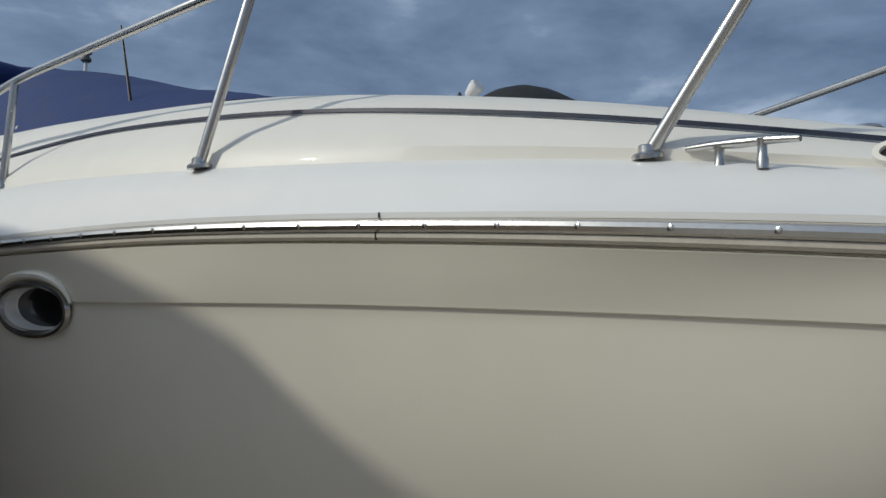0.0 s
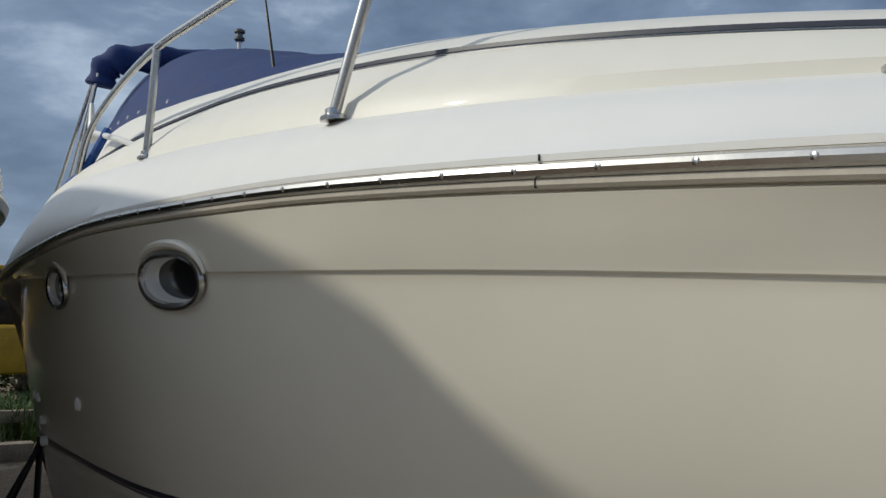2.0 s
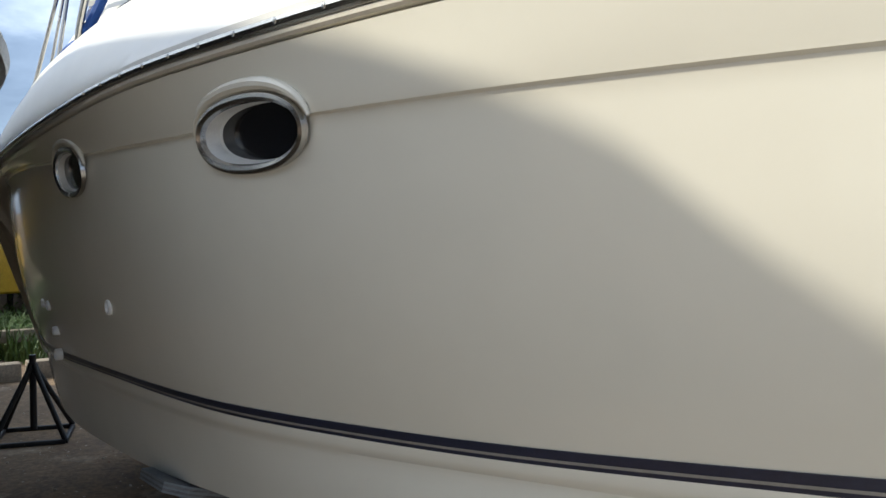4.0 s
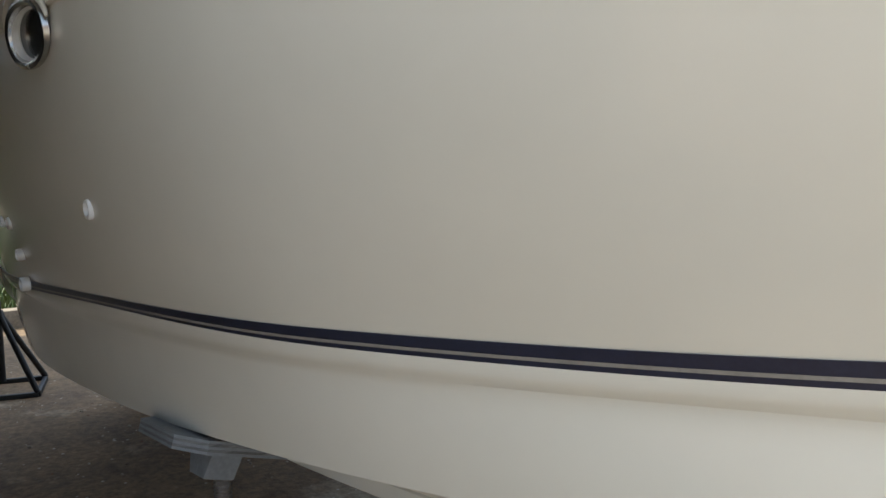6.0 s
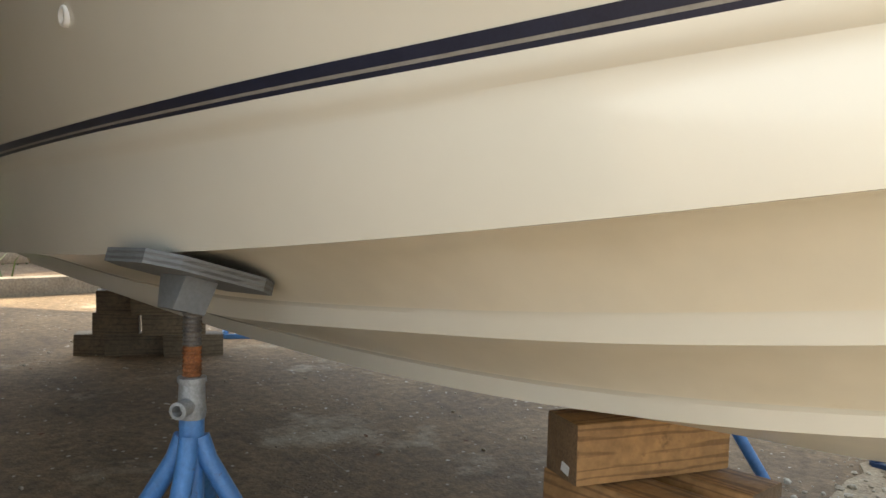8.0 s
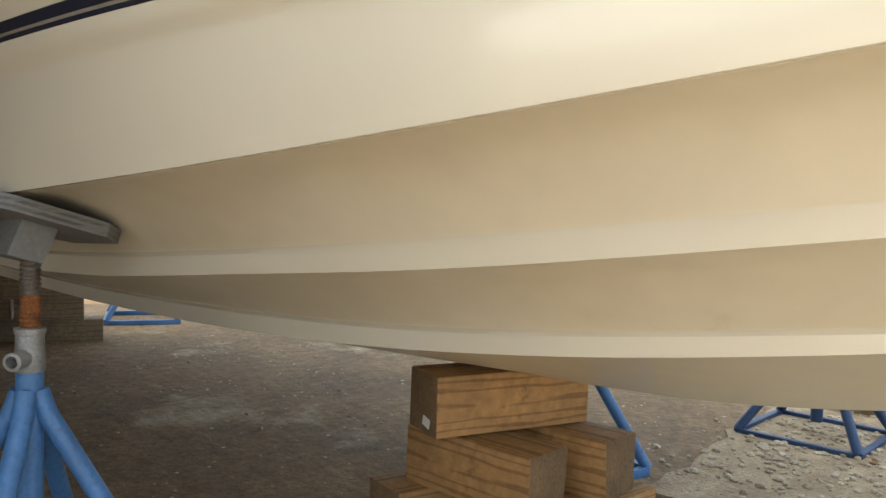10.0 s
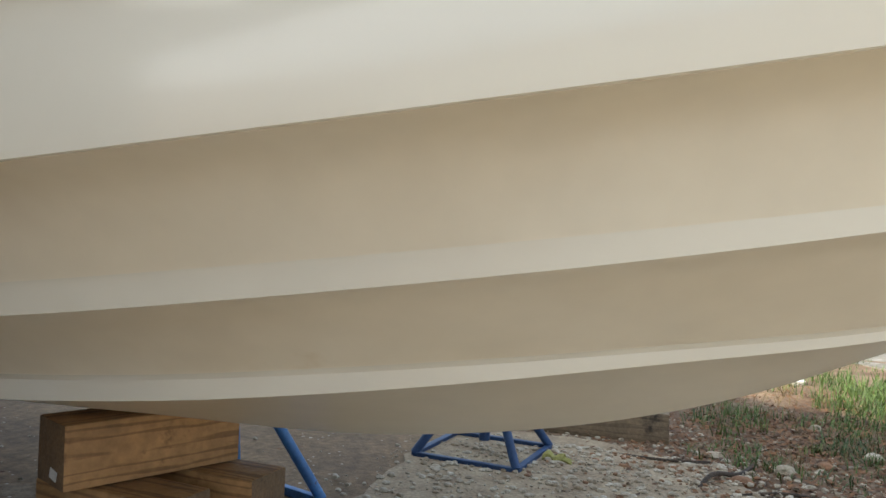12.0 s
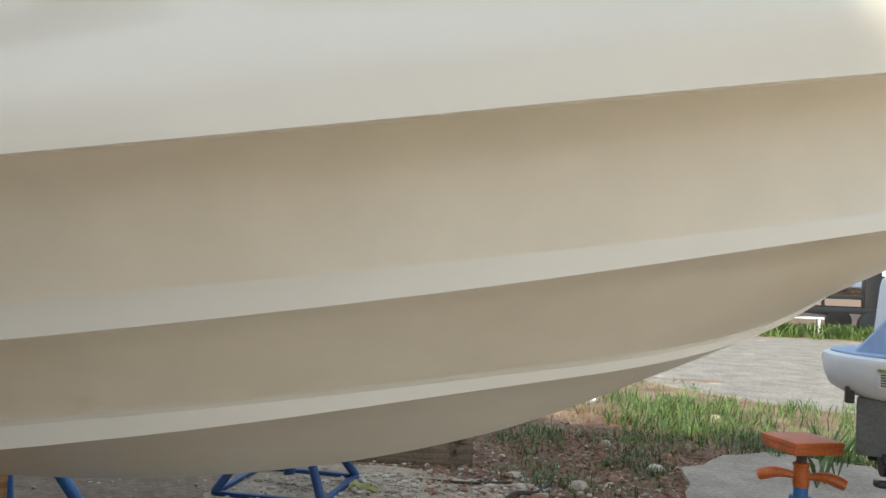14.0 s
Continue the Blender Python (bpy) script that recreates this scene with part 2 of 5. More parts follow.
# kept pale so the unseen apron throws light back at the hull
BOUNCE_APRON = mat("bounce_pale", (0.56, 0.52, 0.45), 0.9, var=0.12, scale=1.5, tint=(0.42, 0.38, 0.32), bump=0.6, bump_scale=30, detail=9)
SLAB = mat("pale_concrete", (0.38, 0.315, 0.235), 0.9, var=0.18, scale=4.5, tint=(0.24, 0.185, 0.13), bump=0.6, bump_scale=40, detail=9)
GRASS = mat("grass_blades", (0.17, 0.26, 0.06), 0.6, var=0.32, scale=2.2, tint=(0.06, 0.115, 0.025))
DRY = mat("dry_grass", (0.30, 0.22, 0.10), 0.8, var=0.25, scale=4)
LITTER = mat("leaf_litter", (0.36, 0.17, 0.075), 0.9, var=0.3, scale=9, tint=(0.11, 0.06, 0.035))
STONE = mat("pale_stones", (0.70, 0.63, 0.51), 0.9, var=0.2, scale=14, tint=(0.34, 0.26, 0.17), bump=0.4, bump_scale=60)
STONE_R = mat("reddish_stones", (0.42, 0.22, 0.12), 0.9, var=0.2, scale=14, bump=0.4, bump_scale=60)
LEAF = mat("bush_leaves", (0.12, 0.21, 0.045), 0.55, var=0.3, scale=5, tint=(0.05, 0.10, 0.02))
YELLOW = mat("yellow_machine_paint", (0.62, 0.36, 0.02), 0.45, var=0.12, scale=6, spots=(6, 0.66, (0.15, 0.1, 0.04)))
COWL = mat("faded_yellow_gelcoat", (0.72, 0.56, 0.10), 0.35, var=0.06, scale=6)
GLOVE = mat("yellow_cloth", (0.46, 0.43, 0.14), 0.85, var=0.15, scale=25, bump=0.4)
ROPE = mat("blue_rope", (0.015, 0.10, 0.42), 0.7, var=0.15, scale=40, bump=0.6, bump_scale=200)
BARK = mat("bark", (0.14, 0.10, 0.07), 0.9, var=0.3, scale=10, bump=0.6)
CHARCOAL = mat("charcoal_gelcoat", (0.035, 0.034, 0.032), 0.3, var=0.05, scale=1.5, coat=0.3)
PALE_BLUE = mat("pale_blue_gelcoat", (0.36, 0.48, 0.68), 0.4, var=0.06, scale=5)
GREY_METAL = mat("grey_metal", (0.17, 0.175, 0.165), 0.5, metal=0.3, var=0.15, scale=9)


# ---- building helpers ----
def mesh_from(name, bm, material, smooth=None):
    me = bpy.data.meshes.new(name)
    bmesh.ops.recalc_face_normals(bm, faces=bm.faces)
    bm.to_mesh(me)
    bm.free()
    for mm in (material if isinstance(material, (list, tuple)) else [material]):
        me.materials.append(mm)
    if smooth is not None:
        me.polygons.foreach_set("use_smooth", [True] * len(me.polygons))
        me.set_sharp_from_angle(angle=radians(smooth))
    return me


def part(name, bm, material, parent=None, label="", smooth=35):
    """One bmesh as one mesh object, under a thing or a part."""
    ob = new(name, mesh_from(name, bm, material, smooth))
    if parent:
        ob.parent = parent
    return tagged(ob, label)


def thing(name, at, label, category, group="", turn=0.0):
    ob = new(name)
    ob.empty_display_size = 0.1
    ob.matrix_basis = pose(*at, 0, 0, turn)
    return tagged(ob, label, category, group)


def structure(ob, label, category):
    return tagged(ob, label, category, "", "structure")


def box(bm, size, at=(0, 0, 0), turn=None, bevel=0.0, seg=2):
    r = bmesh.ops.create_cube(bm, size=1.0)
    vs = r["verts"]
    bmesh.ops.scale(bm, vec=size, verts=vs)
    if bevel:
        es = list({e for v in vs for e in v.link_edges})
        vs = [v for v in bmesh.ops.bevel(bm, geom=es, offset=bevel, segments=seg, profile=0.6, affect="EDGES")["verts"]]
        vs = list({v for f in {f for v in vs for f in v.link_faces} for v in f.verts})
    m = Matrix.Translation(at) @ (turn.to_4x4() if turn else Matrix())
    bmesh.ops.transform(bm, matrix=m, verts=vs)
    return vs


def tube(bm, pts, radius, sides=12, cap=True):
    """A round tube along points; radius one number or one per point."""
    P = [Vector(p) for p in pts]
    rad = radius if isinstance(radius, (list, tuple)) else [radius] * len(P)
    rings, up = [], None
    for i, p in enumerate(P):
        d = (P[min(i + 1, len(P) - 1)] - P[max(i - 1, 0)]).normalized()
        if up is None:
            up = d.orthogonal().normalized()
        up = (up - d * up.dot(d)).normalized()
        side = d.cross(up)
        rings.append([bm.verts.new(p + (up * math.cos(a) + side * math.sin(a)) * rad[i])
                      for a in (2 * math.pi * k / sides for k in range(sides))])
    for a, b in zip(rings, rings[1:]):
        for k in range(sides):
            bm.faces.new((a[k], a[(k + 1) % sides], b[(k + 1) % sides], b[k]))
    if cap:
        bm.faces.new(rings[0])
        bm.faces.new(rings[-1])
    return bm


def smooth_path(pts, n=8):
    """Catmull-Rom through points."""
    P = [Vector(p) for p in pts]
    out = []
    for i in range(len(P) - 1):
        a, b, c, d = P[max(i - 1, 0)], P[i], P[i + 1], P[min(i + 2, len(P) - 1)]
        for k in range(n):
            t = k / n
            out.append(0.5 * ((2 * b) + (c - a) * t + (2 * a - 5 * b + 4 * c - d) * t * t + (3 * b - a - 3 * c + d) * t ** 3))
    return out + [P[-1]]


def lathe(bm, profile, m=None, sides=24):
    """Turns (radius, height) pairs about z."""
    rings = []
    for r, h in profile:
        rings.append([bm.verts.new((r * math.cos(a), r * math.sin(a), h)) for a in (2 * math.pi * k / sides for k in range(sides))])
    for a, b in zip(rings, rings[1:]):
        for k in range(sides):
            bm.faces.new((a[k], a[(k + 1) % sides], b[(k + 1) % sides], b[k]))
    bm.faces.new(rings[0])
    bm.faces.new(rings[-1])
    if m:
        bmesh.ops.transform(bm, matrix=m, verts=[v for r in rings for v in r])
    return bm


def strip(bm, rows, close=False):
    """Quads between rows of points."""
    vr = [[bm.verts.new(p) for p in row] for row in rows]
    for a, b in zip(vr, vr[1:]):
        for k in range(len(a) - 1):
            if (a[k].co - a[k + 1].co).length + (b[k].co - b[k + 1].co).length > 1e-6:
                bm.faces.new((a[k], a[k + 1], b[k + 1], b[k]))
    return vr

# ---- hull lines, starboard side: (along, across, up), bow towards +X ----
KEEL = [(-5.531, 0.000, 0.520), (-3.352, 0.000, 0.536), (-1.676, 0.000, 0.563), (-0.838, 0.000, 0.590), (-0.419, 0.000, 0.613), (0.000, 0.000, 0.673), (0.419, 0.000, 0.782), (0.838, 0.000, 0.980), (0.939, 0.000, 1.045)]
STRAKE_B_TOP = [(-5.531, -0.553, 0.696), (-2.514, -0.587, 0.708), (-1.676, -0.599, 0.731), (-0.838, -0.616, 0.779), (-0.419, -0.616, 0.821), (0.000, -0.532, 0.872), (0.419, -0.377, 0.930), (0.838, -0.209, 1.006), (1.089, 0.000, 1.140)]
STRAKE_B_EDGE = [(-5.531, -0.545, 0.649), (-2.514, -0.578, 0.658), (-1.676, -0.591, 0.680), (-0.838, -0.608, 0.734), (-0.419, -0.608, 0.781), (0.000, -0.528, 0.838), (0.419, -0.375, 0.908), (0.838, -0.207, 0.993), (1.081, 0.000, 1.131)]
STRAKE_A_TOP = [(-5.531, -0.796, 0.838), (-2.514, -0.880, 0.846), (-1.676, -0.888, 0.874), (-0.838, -0.876, 0.939), (-0.419, -0.851, 0.981), (0.000, -0.775, 1.032), (0.419, -0.677, 1.089), (0.838, -0.566, 1.156), (1.257, -0.444, 1.244), (1.575, 0.000, 1.466)]
STRAKE_A_EDGE = [(-5.531, -0.788, 0.788), (-2.514, -0.876, 0.792), (-1.676, -0.884, 0.821), (-0.838, -0.872, 0.897), (-0.419, -0.842, 0.939), (0.000, -0.767, 0.995), (0.419, -0.670, 1.059), (0.838, -0.561, 1.137), (1.257, -0.440, 1.232), (1.567, 0.000, 1.458)]
CHINE = [(-5.531, -1.000, 0.830), (-4.190, -1.060, 0.855), (-3.352, -1.205, 0.897), (-2.514, -1.265, 0.944), (-1.676, -1.229, 0.994), (-0.838, -1.136, 1.066), (-0.419, -1.068, 1.112), (0.000, -0.979, 1.166), (0.419, -0.844, 1.232), (0.838, -0.705, 1.301), (1.257, -0.536, 1.370), (1.592, -0.293, 1.458), (1.844, 0.000, 1.642)]
KNUCKLE = [(-5.531, -1.040, 1.089), (-4.190, -1.130, 1.115), (-3.352, -1.255, 1.148), (-2.514, -1.303, 1.182), (-1.676, -1.266, 1.211), (-0.838, -1.186, 1.254), (-0.419, -1.098, 1.284), (0.000, -0.985, 1.320), (0.419, -0.855, 1.353), (0.838, -0.725, 1.389), (1.257, -0.578, 1.433), (1.634, -0.318, 1.508), (1.927, 0.000, 1.701)]
STRIPE_LOW = [(-5.531, -1.060, 1.123), (-4.190, -1.150, 1.148), (-3.352, -1.272, 1.182), (-2.514, -1.320, 1.220), (-1.676, -1.282, 1.265), (-0.838, -1.207, 1.301), (-0.419, -1.115, 1.327), (0.000, -1.007, 1.359), (0.419, -0.877, 1.401), (0.838, -0.747, 1.446), (1.257, -0.603, 1.490), (1.676, -0.318, 1.559), (2.011, 0.000, 1.760)]
STRIPE_HIGH = [(-5.531, -1.075, 1.153), (-4.190, -1.165, 1.178), (-3.352, -1.285, 1.212), (-2.514, -1.334, 1.252), (-1.676, -1.295, 1.291), (-0.838, -1.219, 1.331), (-0.419, -1.127, 1.357), (0.000, -1.021, 1.389), (0.419, -0.891, 1.431), (0.838, -0.760, 1.479), (1.257, -0.616, 1.523), (1.676, -0.335, 1.588), (2.028, 0.000, 1.768)]
CREASE = [(-5.531, -1.220, 1.927), (-4.190, -1.320, 1.927), (-3.352, -1.405, 1.948), (-2.514, -1.437, 1.959), (-1.676, -1.399, 1.947), (-0.838, -1.301, 1.947), (0.000, -1.187, 1.937), (0.419, -1.058, 1.936), (0.838, -0.922, 1.929), (1.257, -0.787, 1.917), (1.676, -0.632, 1.901), (2.179, -0.305, 1.885), (2.388, 0.000, 1.953)]
RAIL = [(-5.531, -1.360, 1.877), (-4.190, -1.466, 1.927), (-3.352, -1.507, 1.975), (-2.514, -1.495, 2.021), (-1.676, -1.455, 2.064), (-0.838, -1.369, 2.100), (0.000, -1.219, 2.099), (0.419, -1.108, 2.090), (0.838, -0.976, 2.073), (1.257, -0.855, 2.047), (1.676, -0.670, 2.017), (2.095, -0.469, 1.985), (2.514, -0.209, 1.978), (2.640, 0.000, 1.978)]
DECK_EDGE = [(-5.531, -1.250, 2.120), (-4.190, -1.340, 2.170), (-3.352, -1.391, 2.215), (-2.514, -1.399, 2.272), (-1.676, -1.355, 2.308), (-0.838, -1.244, 2.300), (0.000, -1.106, 2.259), (0.419, -0.997, 2.235), (0.838, -0.821, 2.214), (1.257, -0.645, 2.175), (1.676, -0.486, 2.116), (2.095, -0.302, 2.057), (2.346, -0.126, 2.045), (2.430, 0.000, 2.045)]
CABIN_LINE = [(-5.531, -1.000, 2.360), (-4.190, -1.160, 2.420), (-3.352, -1.210, 2.460), (-2.514, -1.215, 2.475), (-1.676, -1.182, 2.472), (-0.838, -1.087, 2.467), (0.000, -0.965, 2.414), (0.419, -0.865, 2.371), (0.838, -0.721, 2.313), (1.257, -0.553, 2.238), (1.676, -0.377, 2.155), (2.095, -0.184, 2.087), (2.304, 0.000, 2.066)]
CABIN_TOP = [(-5.531, -0.860, 2.750), (-4.190, -0.970, 2.790), (-3.352, -1.020, 2.790), (-2.514, -1.030, 2.745), (-1.676, -1.015, 2.655), (-0.838, -0.884, 2.602), (0.000, -0.757, 2.516), (0.419, -0.651, 2.452), (0.838, -0.534, 2.376), (1.257, -0.377, 2.281), (1.676, -0.218, 2.176), (2.095, -0.067, 2.087), (2.179, 0.000, 2.078)]


def along(points, n=110):
    """A smooth line through points given by X, sampled finer towards the bow."""
    a = np.array(points)
    x, h = a[:, 0], np.diff(a[:, 0])
    u = np.linspace(0, 1, n)
    xs = x[0] + (x[-1] - x[0]) * (1 - (1 - u) ** 1.6)
    cols = []
    for k in (1, 2):
        y = a[:, k]
        d = np.diff(y) / h
        m = np.zeros(len(x))
        for i in range(1, len(x) - 1):
            if d[i - 1] * d[i] > 0:
                w1, w2 = 2 * h[i] + h[i - 1], h[i] + 2 * h[i - 1]
                m[i] = (w1 + w2) / (w1 / d[i - 1] + w2 / d[i])
        m[0], m[-1] = d[0], d[-1] * 1.3
        i = np.clip(np.searchsorted(x, xs) - 1, 0, len(x) - 2)
        t = (xs - x[i]) / h[i]
        cols.append((2 * t**3 - 3 * t**2 + 1) * y[i] + (t**3 - 2 * t**2 + t) * h[i] * m[i]
                    + (-2 * t**3 + 3 * t**2) * y[i + 1] + (t**3 - t**2) * h[i] * m[i + 1])
    # a light smoothing along the length keeps the line fair
    out = np.stack([xs, *cols], -1)
    for _ in range(6):
        out[1:-1, 1:] = 0.25 * out[:-2, 1:] + 0.5 * out[1:-1, 1:] + 0.25 * out[2:, 1:]
    out[:, 1] = np.minimum(out[:, 1], 0)
    return out


def shift(line, dy, dz):
    """A line moved across and up; the move fades where the line runs into the stem."""
    k = np.clip(-line[:, 1] / 0.12, 0, 1)[:, None]
    return line + k * np.array([0, dy, dz])


L_KEEL, L_RAIL = along(KEEL), along(RAIL)
L_BT, L_BE, L_AT, L_AE = along(STRAKE_B_TOP), along(STRAKE_B_EDGE), along(STRAKE_A_TOP), along(STRAKE_A_EDGE)
L_CO, L_KN = along(CHINE), along(KNUCKLE)
L_SL, L_SH, L_CR = along(STRIPE_LOW), along(STRIPE_HIGH), along(CREASE)
L_DK, L_CL, L_CT = along(DECK_EDGE), along(CABIN_LINE), along(CABIN_TOP)


def at_x(line, x):
    """The point of a line at X = x."""
    return Vector((x, np.interp(x, line[:, 0], line[:, 1]), np.interp(x, line[:, 0], line[:, 2])))


def mix(a, b, t, dy=0.0, dz=0.0):
    return shift(a * (1 - t) + b * t, dy, dz)


def lofted(rows, mirror=True, material_rows=None):
    bm = bmesh.new()
    for sgn in ((1, -1) if mirror else (1,)):
        flip = np.array([1, sgn, 1])
        vr = [[bm.verts.new(p * flip) for p in row] for row in rows]
        for j, (a, b) in enumerate(zip(vr, vr[1:])):
            for k in range(len(a) - 1):
                q = [a[k], a[k + 1], b[k + 1], b[k]]
                f = bm.faces.new(q)
                if material_rows:
                    f.material_index = material_rows[j]
    bmesh.ops.remove_doubles(bm, verts=bm.verts, dist=0.0008)
    return bm


boat = thing("motor_cruiser", (0, 0, 0), "cream fibreglass motor cruiser propped up ashore on stands and timber blocks", "boat")

# hull shell: bottom with two lifting strakes, turned-down chine, soft knuckle, flared topside
rootB = L_BE.copy()
rootB[:, 1] += 0.055 * np.clip(-L_BE[:, 1] / 0.2, 0, 1)
rootB[:, 2] -= 0.006 * np.clip(-L_BE[:, 1] / 0.2, 0, 1)
rootA = L_AE.copy()
rootA[:, 1] += 0.06 * np.clip(-L_AE[:, 1] / 0.3, 0, 1)
rootA[:, 2] -= 0.004 * np.clip(-L_AE[:, 1] / 0.3, 0, 1)
cove_in = shift(L_CO, 0.105, 0.002)
cove_low = mix(L_AT, cove_in, 0.66, 0, 0.004)


def cove(t):
    """The hollow under the chine: the bottom panel turns out into the flat underside."""
    return cove_low * (1 - t) ** 2 + cove_in * (2 * t * (1 - t)) + shift(L_CO, 0.02, 0.001) * t ** 2


hull_rows = [
    L_KEEL, mix(L_KEEL, rootB, 0.5, 0, -0.004), rootB, L_BE, shift(L_BE, -0.001, 0.006), mix(L_BE, L_BT, 0.7), mix(L_BE, L_BT, 0.9), mix(L_BT, rootA, 0.05), mix(L_BT, rootA, 0.14, 0, 0.003),
    mix(L_BT, rootA, 0.4, 0, 0.006), mix(L_BT, rootA, 0.75, 0, 0.006), rootA, L_AE, shift(L_AE, -0.001, 0.006), mix(L_AE, L_AT, 0.7), mix(L_AE, L_AT, 0.9), mix(L_AT, cove_low, 0.06), mix(L_AT, cove_low, 0.18, 0, 0.003),
    mix(L_AT, cove_low, 0.55, 0, 0.006), cove_low, cove(0.2), cove(0.4), cove(0.55), cove(0.7), cove(0.85),
    shift(L_CO, 0.012, 0.0), L_CO, shift(L_CO, -0.003, 0.012), mix(L_CO, L_KN, 0.4, -0.006), mix(L_CO, L_KN, 0.8, -0.004),
    shift(L_KN, 0.0, -0.006), shift(L_KN, -0.004, 0.006), mix(L_KN, L_SL, 0.35, -0.006), mix(L_KN, L_SL, 0.65, -0.007), shift(L_SL, -0.002, 0), L_SL, L_SH,
    mix(L_SH, L_CR, 0.12, -0.012), mix(L_SH, L_CR, 0.28, -0.023), mix(L_SH, L_CR, 0.5, -0.029), mix(L_SH, L_CR, 0.75, -0.019),
    mix(L_SH, L_CR, 0.94, -0.005), shift(L_CR, 0.0, -0.005), shift(L_CR, -0.002, -0.001), shift(L_CR, -0.010, 0.003), shift(L_CR, -0.012, 0.009),
    mix(L_CR, L_RAIL, 0.25, -0.0105), mix(L_CR, L_RAIL, 0.5, -0.008), shift(L_RAIL, 0.001, -0.034), shift(L_RAIL, 0.012, -0.031), shift(L_RAIL, 0.02, -0.02),
]
kinds = [0] * 25 + [1] * (len(hull_rows) - 26)
# strake faces take the topside colour to paint in the light they catch
kinds[3:7] = [1] * 4
kinds[12:16] = [1] * 4
bm = lofted(hull_rows, True, kinds)
# close the top and the transom
bm.verts.ensure_lookup_table()
bmesh.ops.holes_fill(bm, edges=[e for e in bm.edges if e.is_boundary], sides=0)
hull = part("hull", bm, [BOTTOM, GEL], boat, "cream gelcoat hull with lifting strakes, stained underneath and toned there for bounced light", 24)

# portlights: long ovals sunk into the topside
PORTS = [(-0.462, 1.924, 0.205), (-1.628, 1.905, 0.148)]
PORT_B = 0.066


def port_frame(x, z):
    """A frame on the topside: along the hull, up the hull, outwards."""
    def y_at(xx, zz):
        lo, hi = at_x(L_SH, xx), at_x(L_CR, xx)
        return lo.y + (hi.y - lo.y) * (zz - lo.z) / (hi.z - lo.z) - 0.015
    c = Vector((x, y_at(x, z), z))
    ax = Vector((0.2, y_at(x + 0.1, z) - y_at(x - 0.1, z), 0)).normalized()
    upv = Vector((0, y_at(x, z + 0.08) - y_at(x, z - 0.08), 0.16))
    upv = (upv - ax * upv.dot(ax)).normalized()
    out = ax.cross(upv).normalized()
    if out.y > 0:
        out = -out
    return Matrix(((ax.x, upv.x, out.x, c.x), (ax.y, upv.y, out.y, c.y), (ax.z, upv.z, out.z, c.z), (0, 0, 0, 1)))


def oval(a, b, n=48, power=2.2):
    pts = []
    for k in range(n):
        t = 2 * math.pi * k / n
        ct, st = math.cos(t), math.sin(t)
        pts.append((a * math.copysign(abs(ct) ** (2 / power), ct), b * math.copysign(abs(st) ** (2 / power), st)))
    return pts


def oval_rings(bm, m, levels, n=48):
    """Rings of ovals (half length, half height, out) joined in order."""
    rings = [[bm.verts.new(m @ Vector((x, y, h))) for x, y in oval(a, b, n)] for a, b, h in levels]
    for r, s in zip(rings, rings[1:]):
        for k in range(n):
            bm.faces.new((r[k], r[(k + 1) % n], s[(k + 1) % n], s[k]))
    return rings


cutters = []
for px, pz, PORT_A in PORTS:
    m = port_frame(px, pz)
    bm = bmesh.new()
    rr = oval_rings(bm, m, [(PORT_A - 0.006, PORT_B - 0.006, 0.2), (PORT_A - 0.006, PORT_B - 0.006, -0.16)])
    bm.faces.new(rr[0]), bm.faces.new(rr[-1])
    c = new("cutter", mesh_from("cutter", bm, GEL))
    cutters.append(c)
    mod = hull.modifiers.new("port", "BOOLEAN")
    mod.object, mod.operation, mod.solver = c, "DIFFERENCE", "EXACT"
bpy.context.view_layer.update()
cut = bpy.data.meshes.new_from_object(hull.evaluated_get(bpy.context.evaluated_depsgraph_get()))
hull.modifiers.clear()
if len(cut.polygons) > 500:
    hull.data = cut
for c in cutters:
    bpy.data.objects.remove(c)

for px, pz, PORT_A in PORTS:
    deep = (PORT_A / 0.205) ** 2.5
    m = port_frame(px, pz)
    bm = bmesh.new()
    oval_rings(bm, m, [(PORT_A + 0.012, PORT_B + 0.012, -0.004), (PORT_A + 0.010, PORT_B + 0.010, 0.008), (PORT_A + 0.002, PORT_B + 0.002, 0.011),
                       (PORT_A - 0.006, PORT_B - 0.006, 0.006), (PORT_A - 0.008, PORT_B - 0.008, -0.006)])
    port = part("portlight", bm, STEEL, boat, "oval portlight with polished rim and dark glass")
    bm = bmesh.new()
    rr = oval_rings(bm, m, [(PORT_A - 0.006, PORT_B - 0.006, 0.002), (PORT_A - 0.009, PORT_B - 0.008, -0.014 * deep), (PORT_A - 0.014, PORT_B - 0.010, -0.036 * deep), (PORT_A - 0.022, PORT_B - 0.012, -0.040 * deep)])
    part("recess", bm, PLASTIC, port, "white moulded recess")
    bm = bmesh.new()
    rr = oval_rings(bm, m, [(PORT_A - 0.018, PORT_B - 0.011, -0.0395 * deep), (PORT_A - 0.018, PORT_B - 0.011, -0.046)])
    bm.faces.new(rr[0]), bm.faces.new(rr[-1])
    part("pane", bm, GLASS_DARK, port, "dark tinted glass")
    bm = bmesh.new()
    o = [Vector((x, y, 0)) for x, y in oval(PORT_A + 0.028, PORT_B + 0.026)]
    arc = [m @ p for p in o[1:24]]
    tube(bm, arc, [0.004 + 0.010 * math.sin(math.pi * i / (len(arc) - 1)) for i in range(len(arc))], 10)
    part("brow", bm, GEL, port, "moulded brow over the rim")

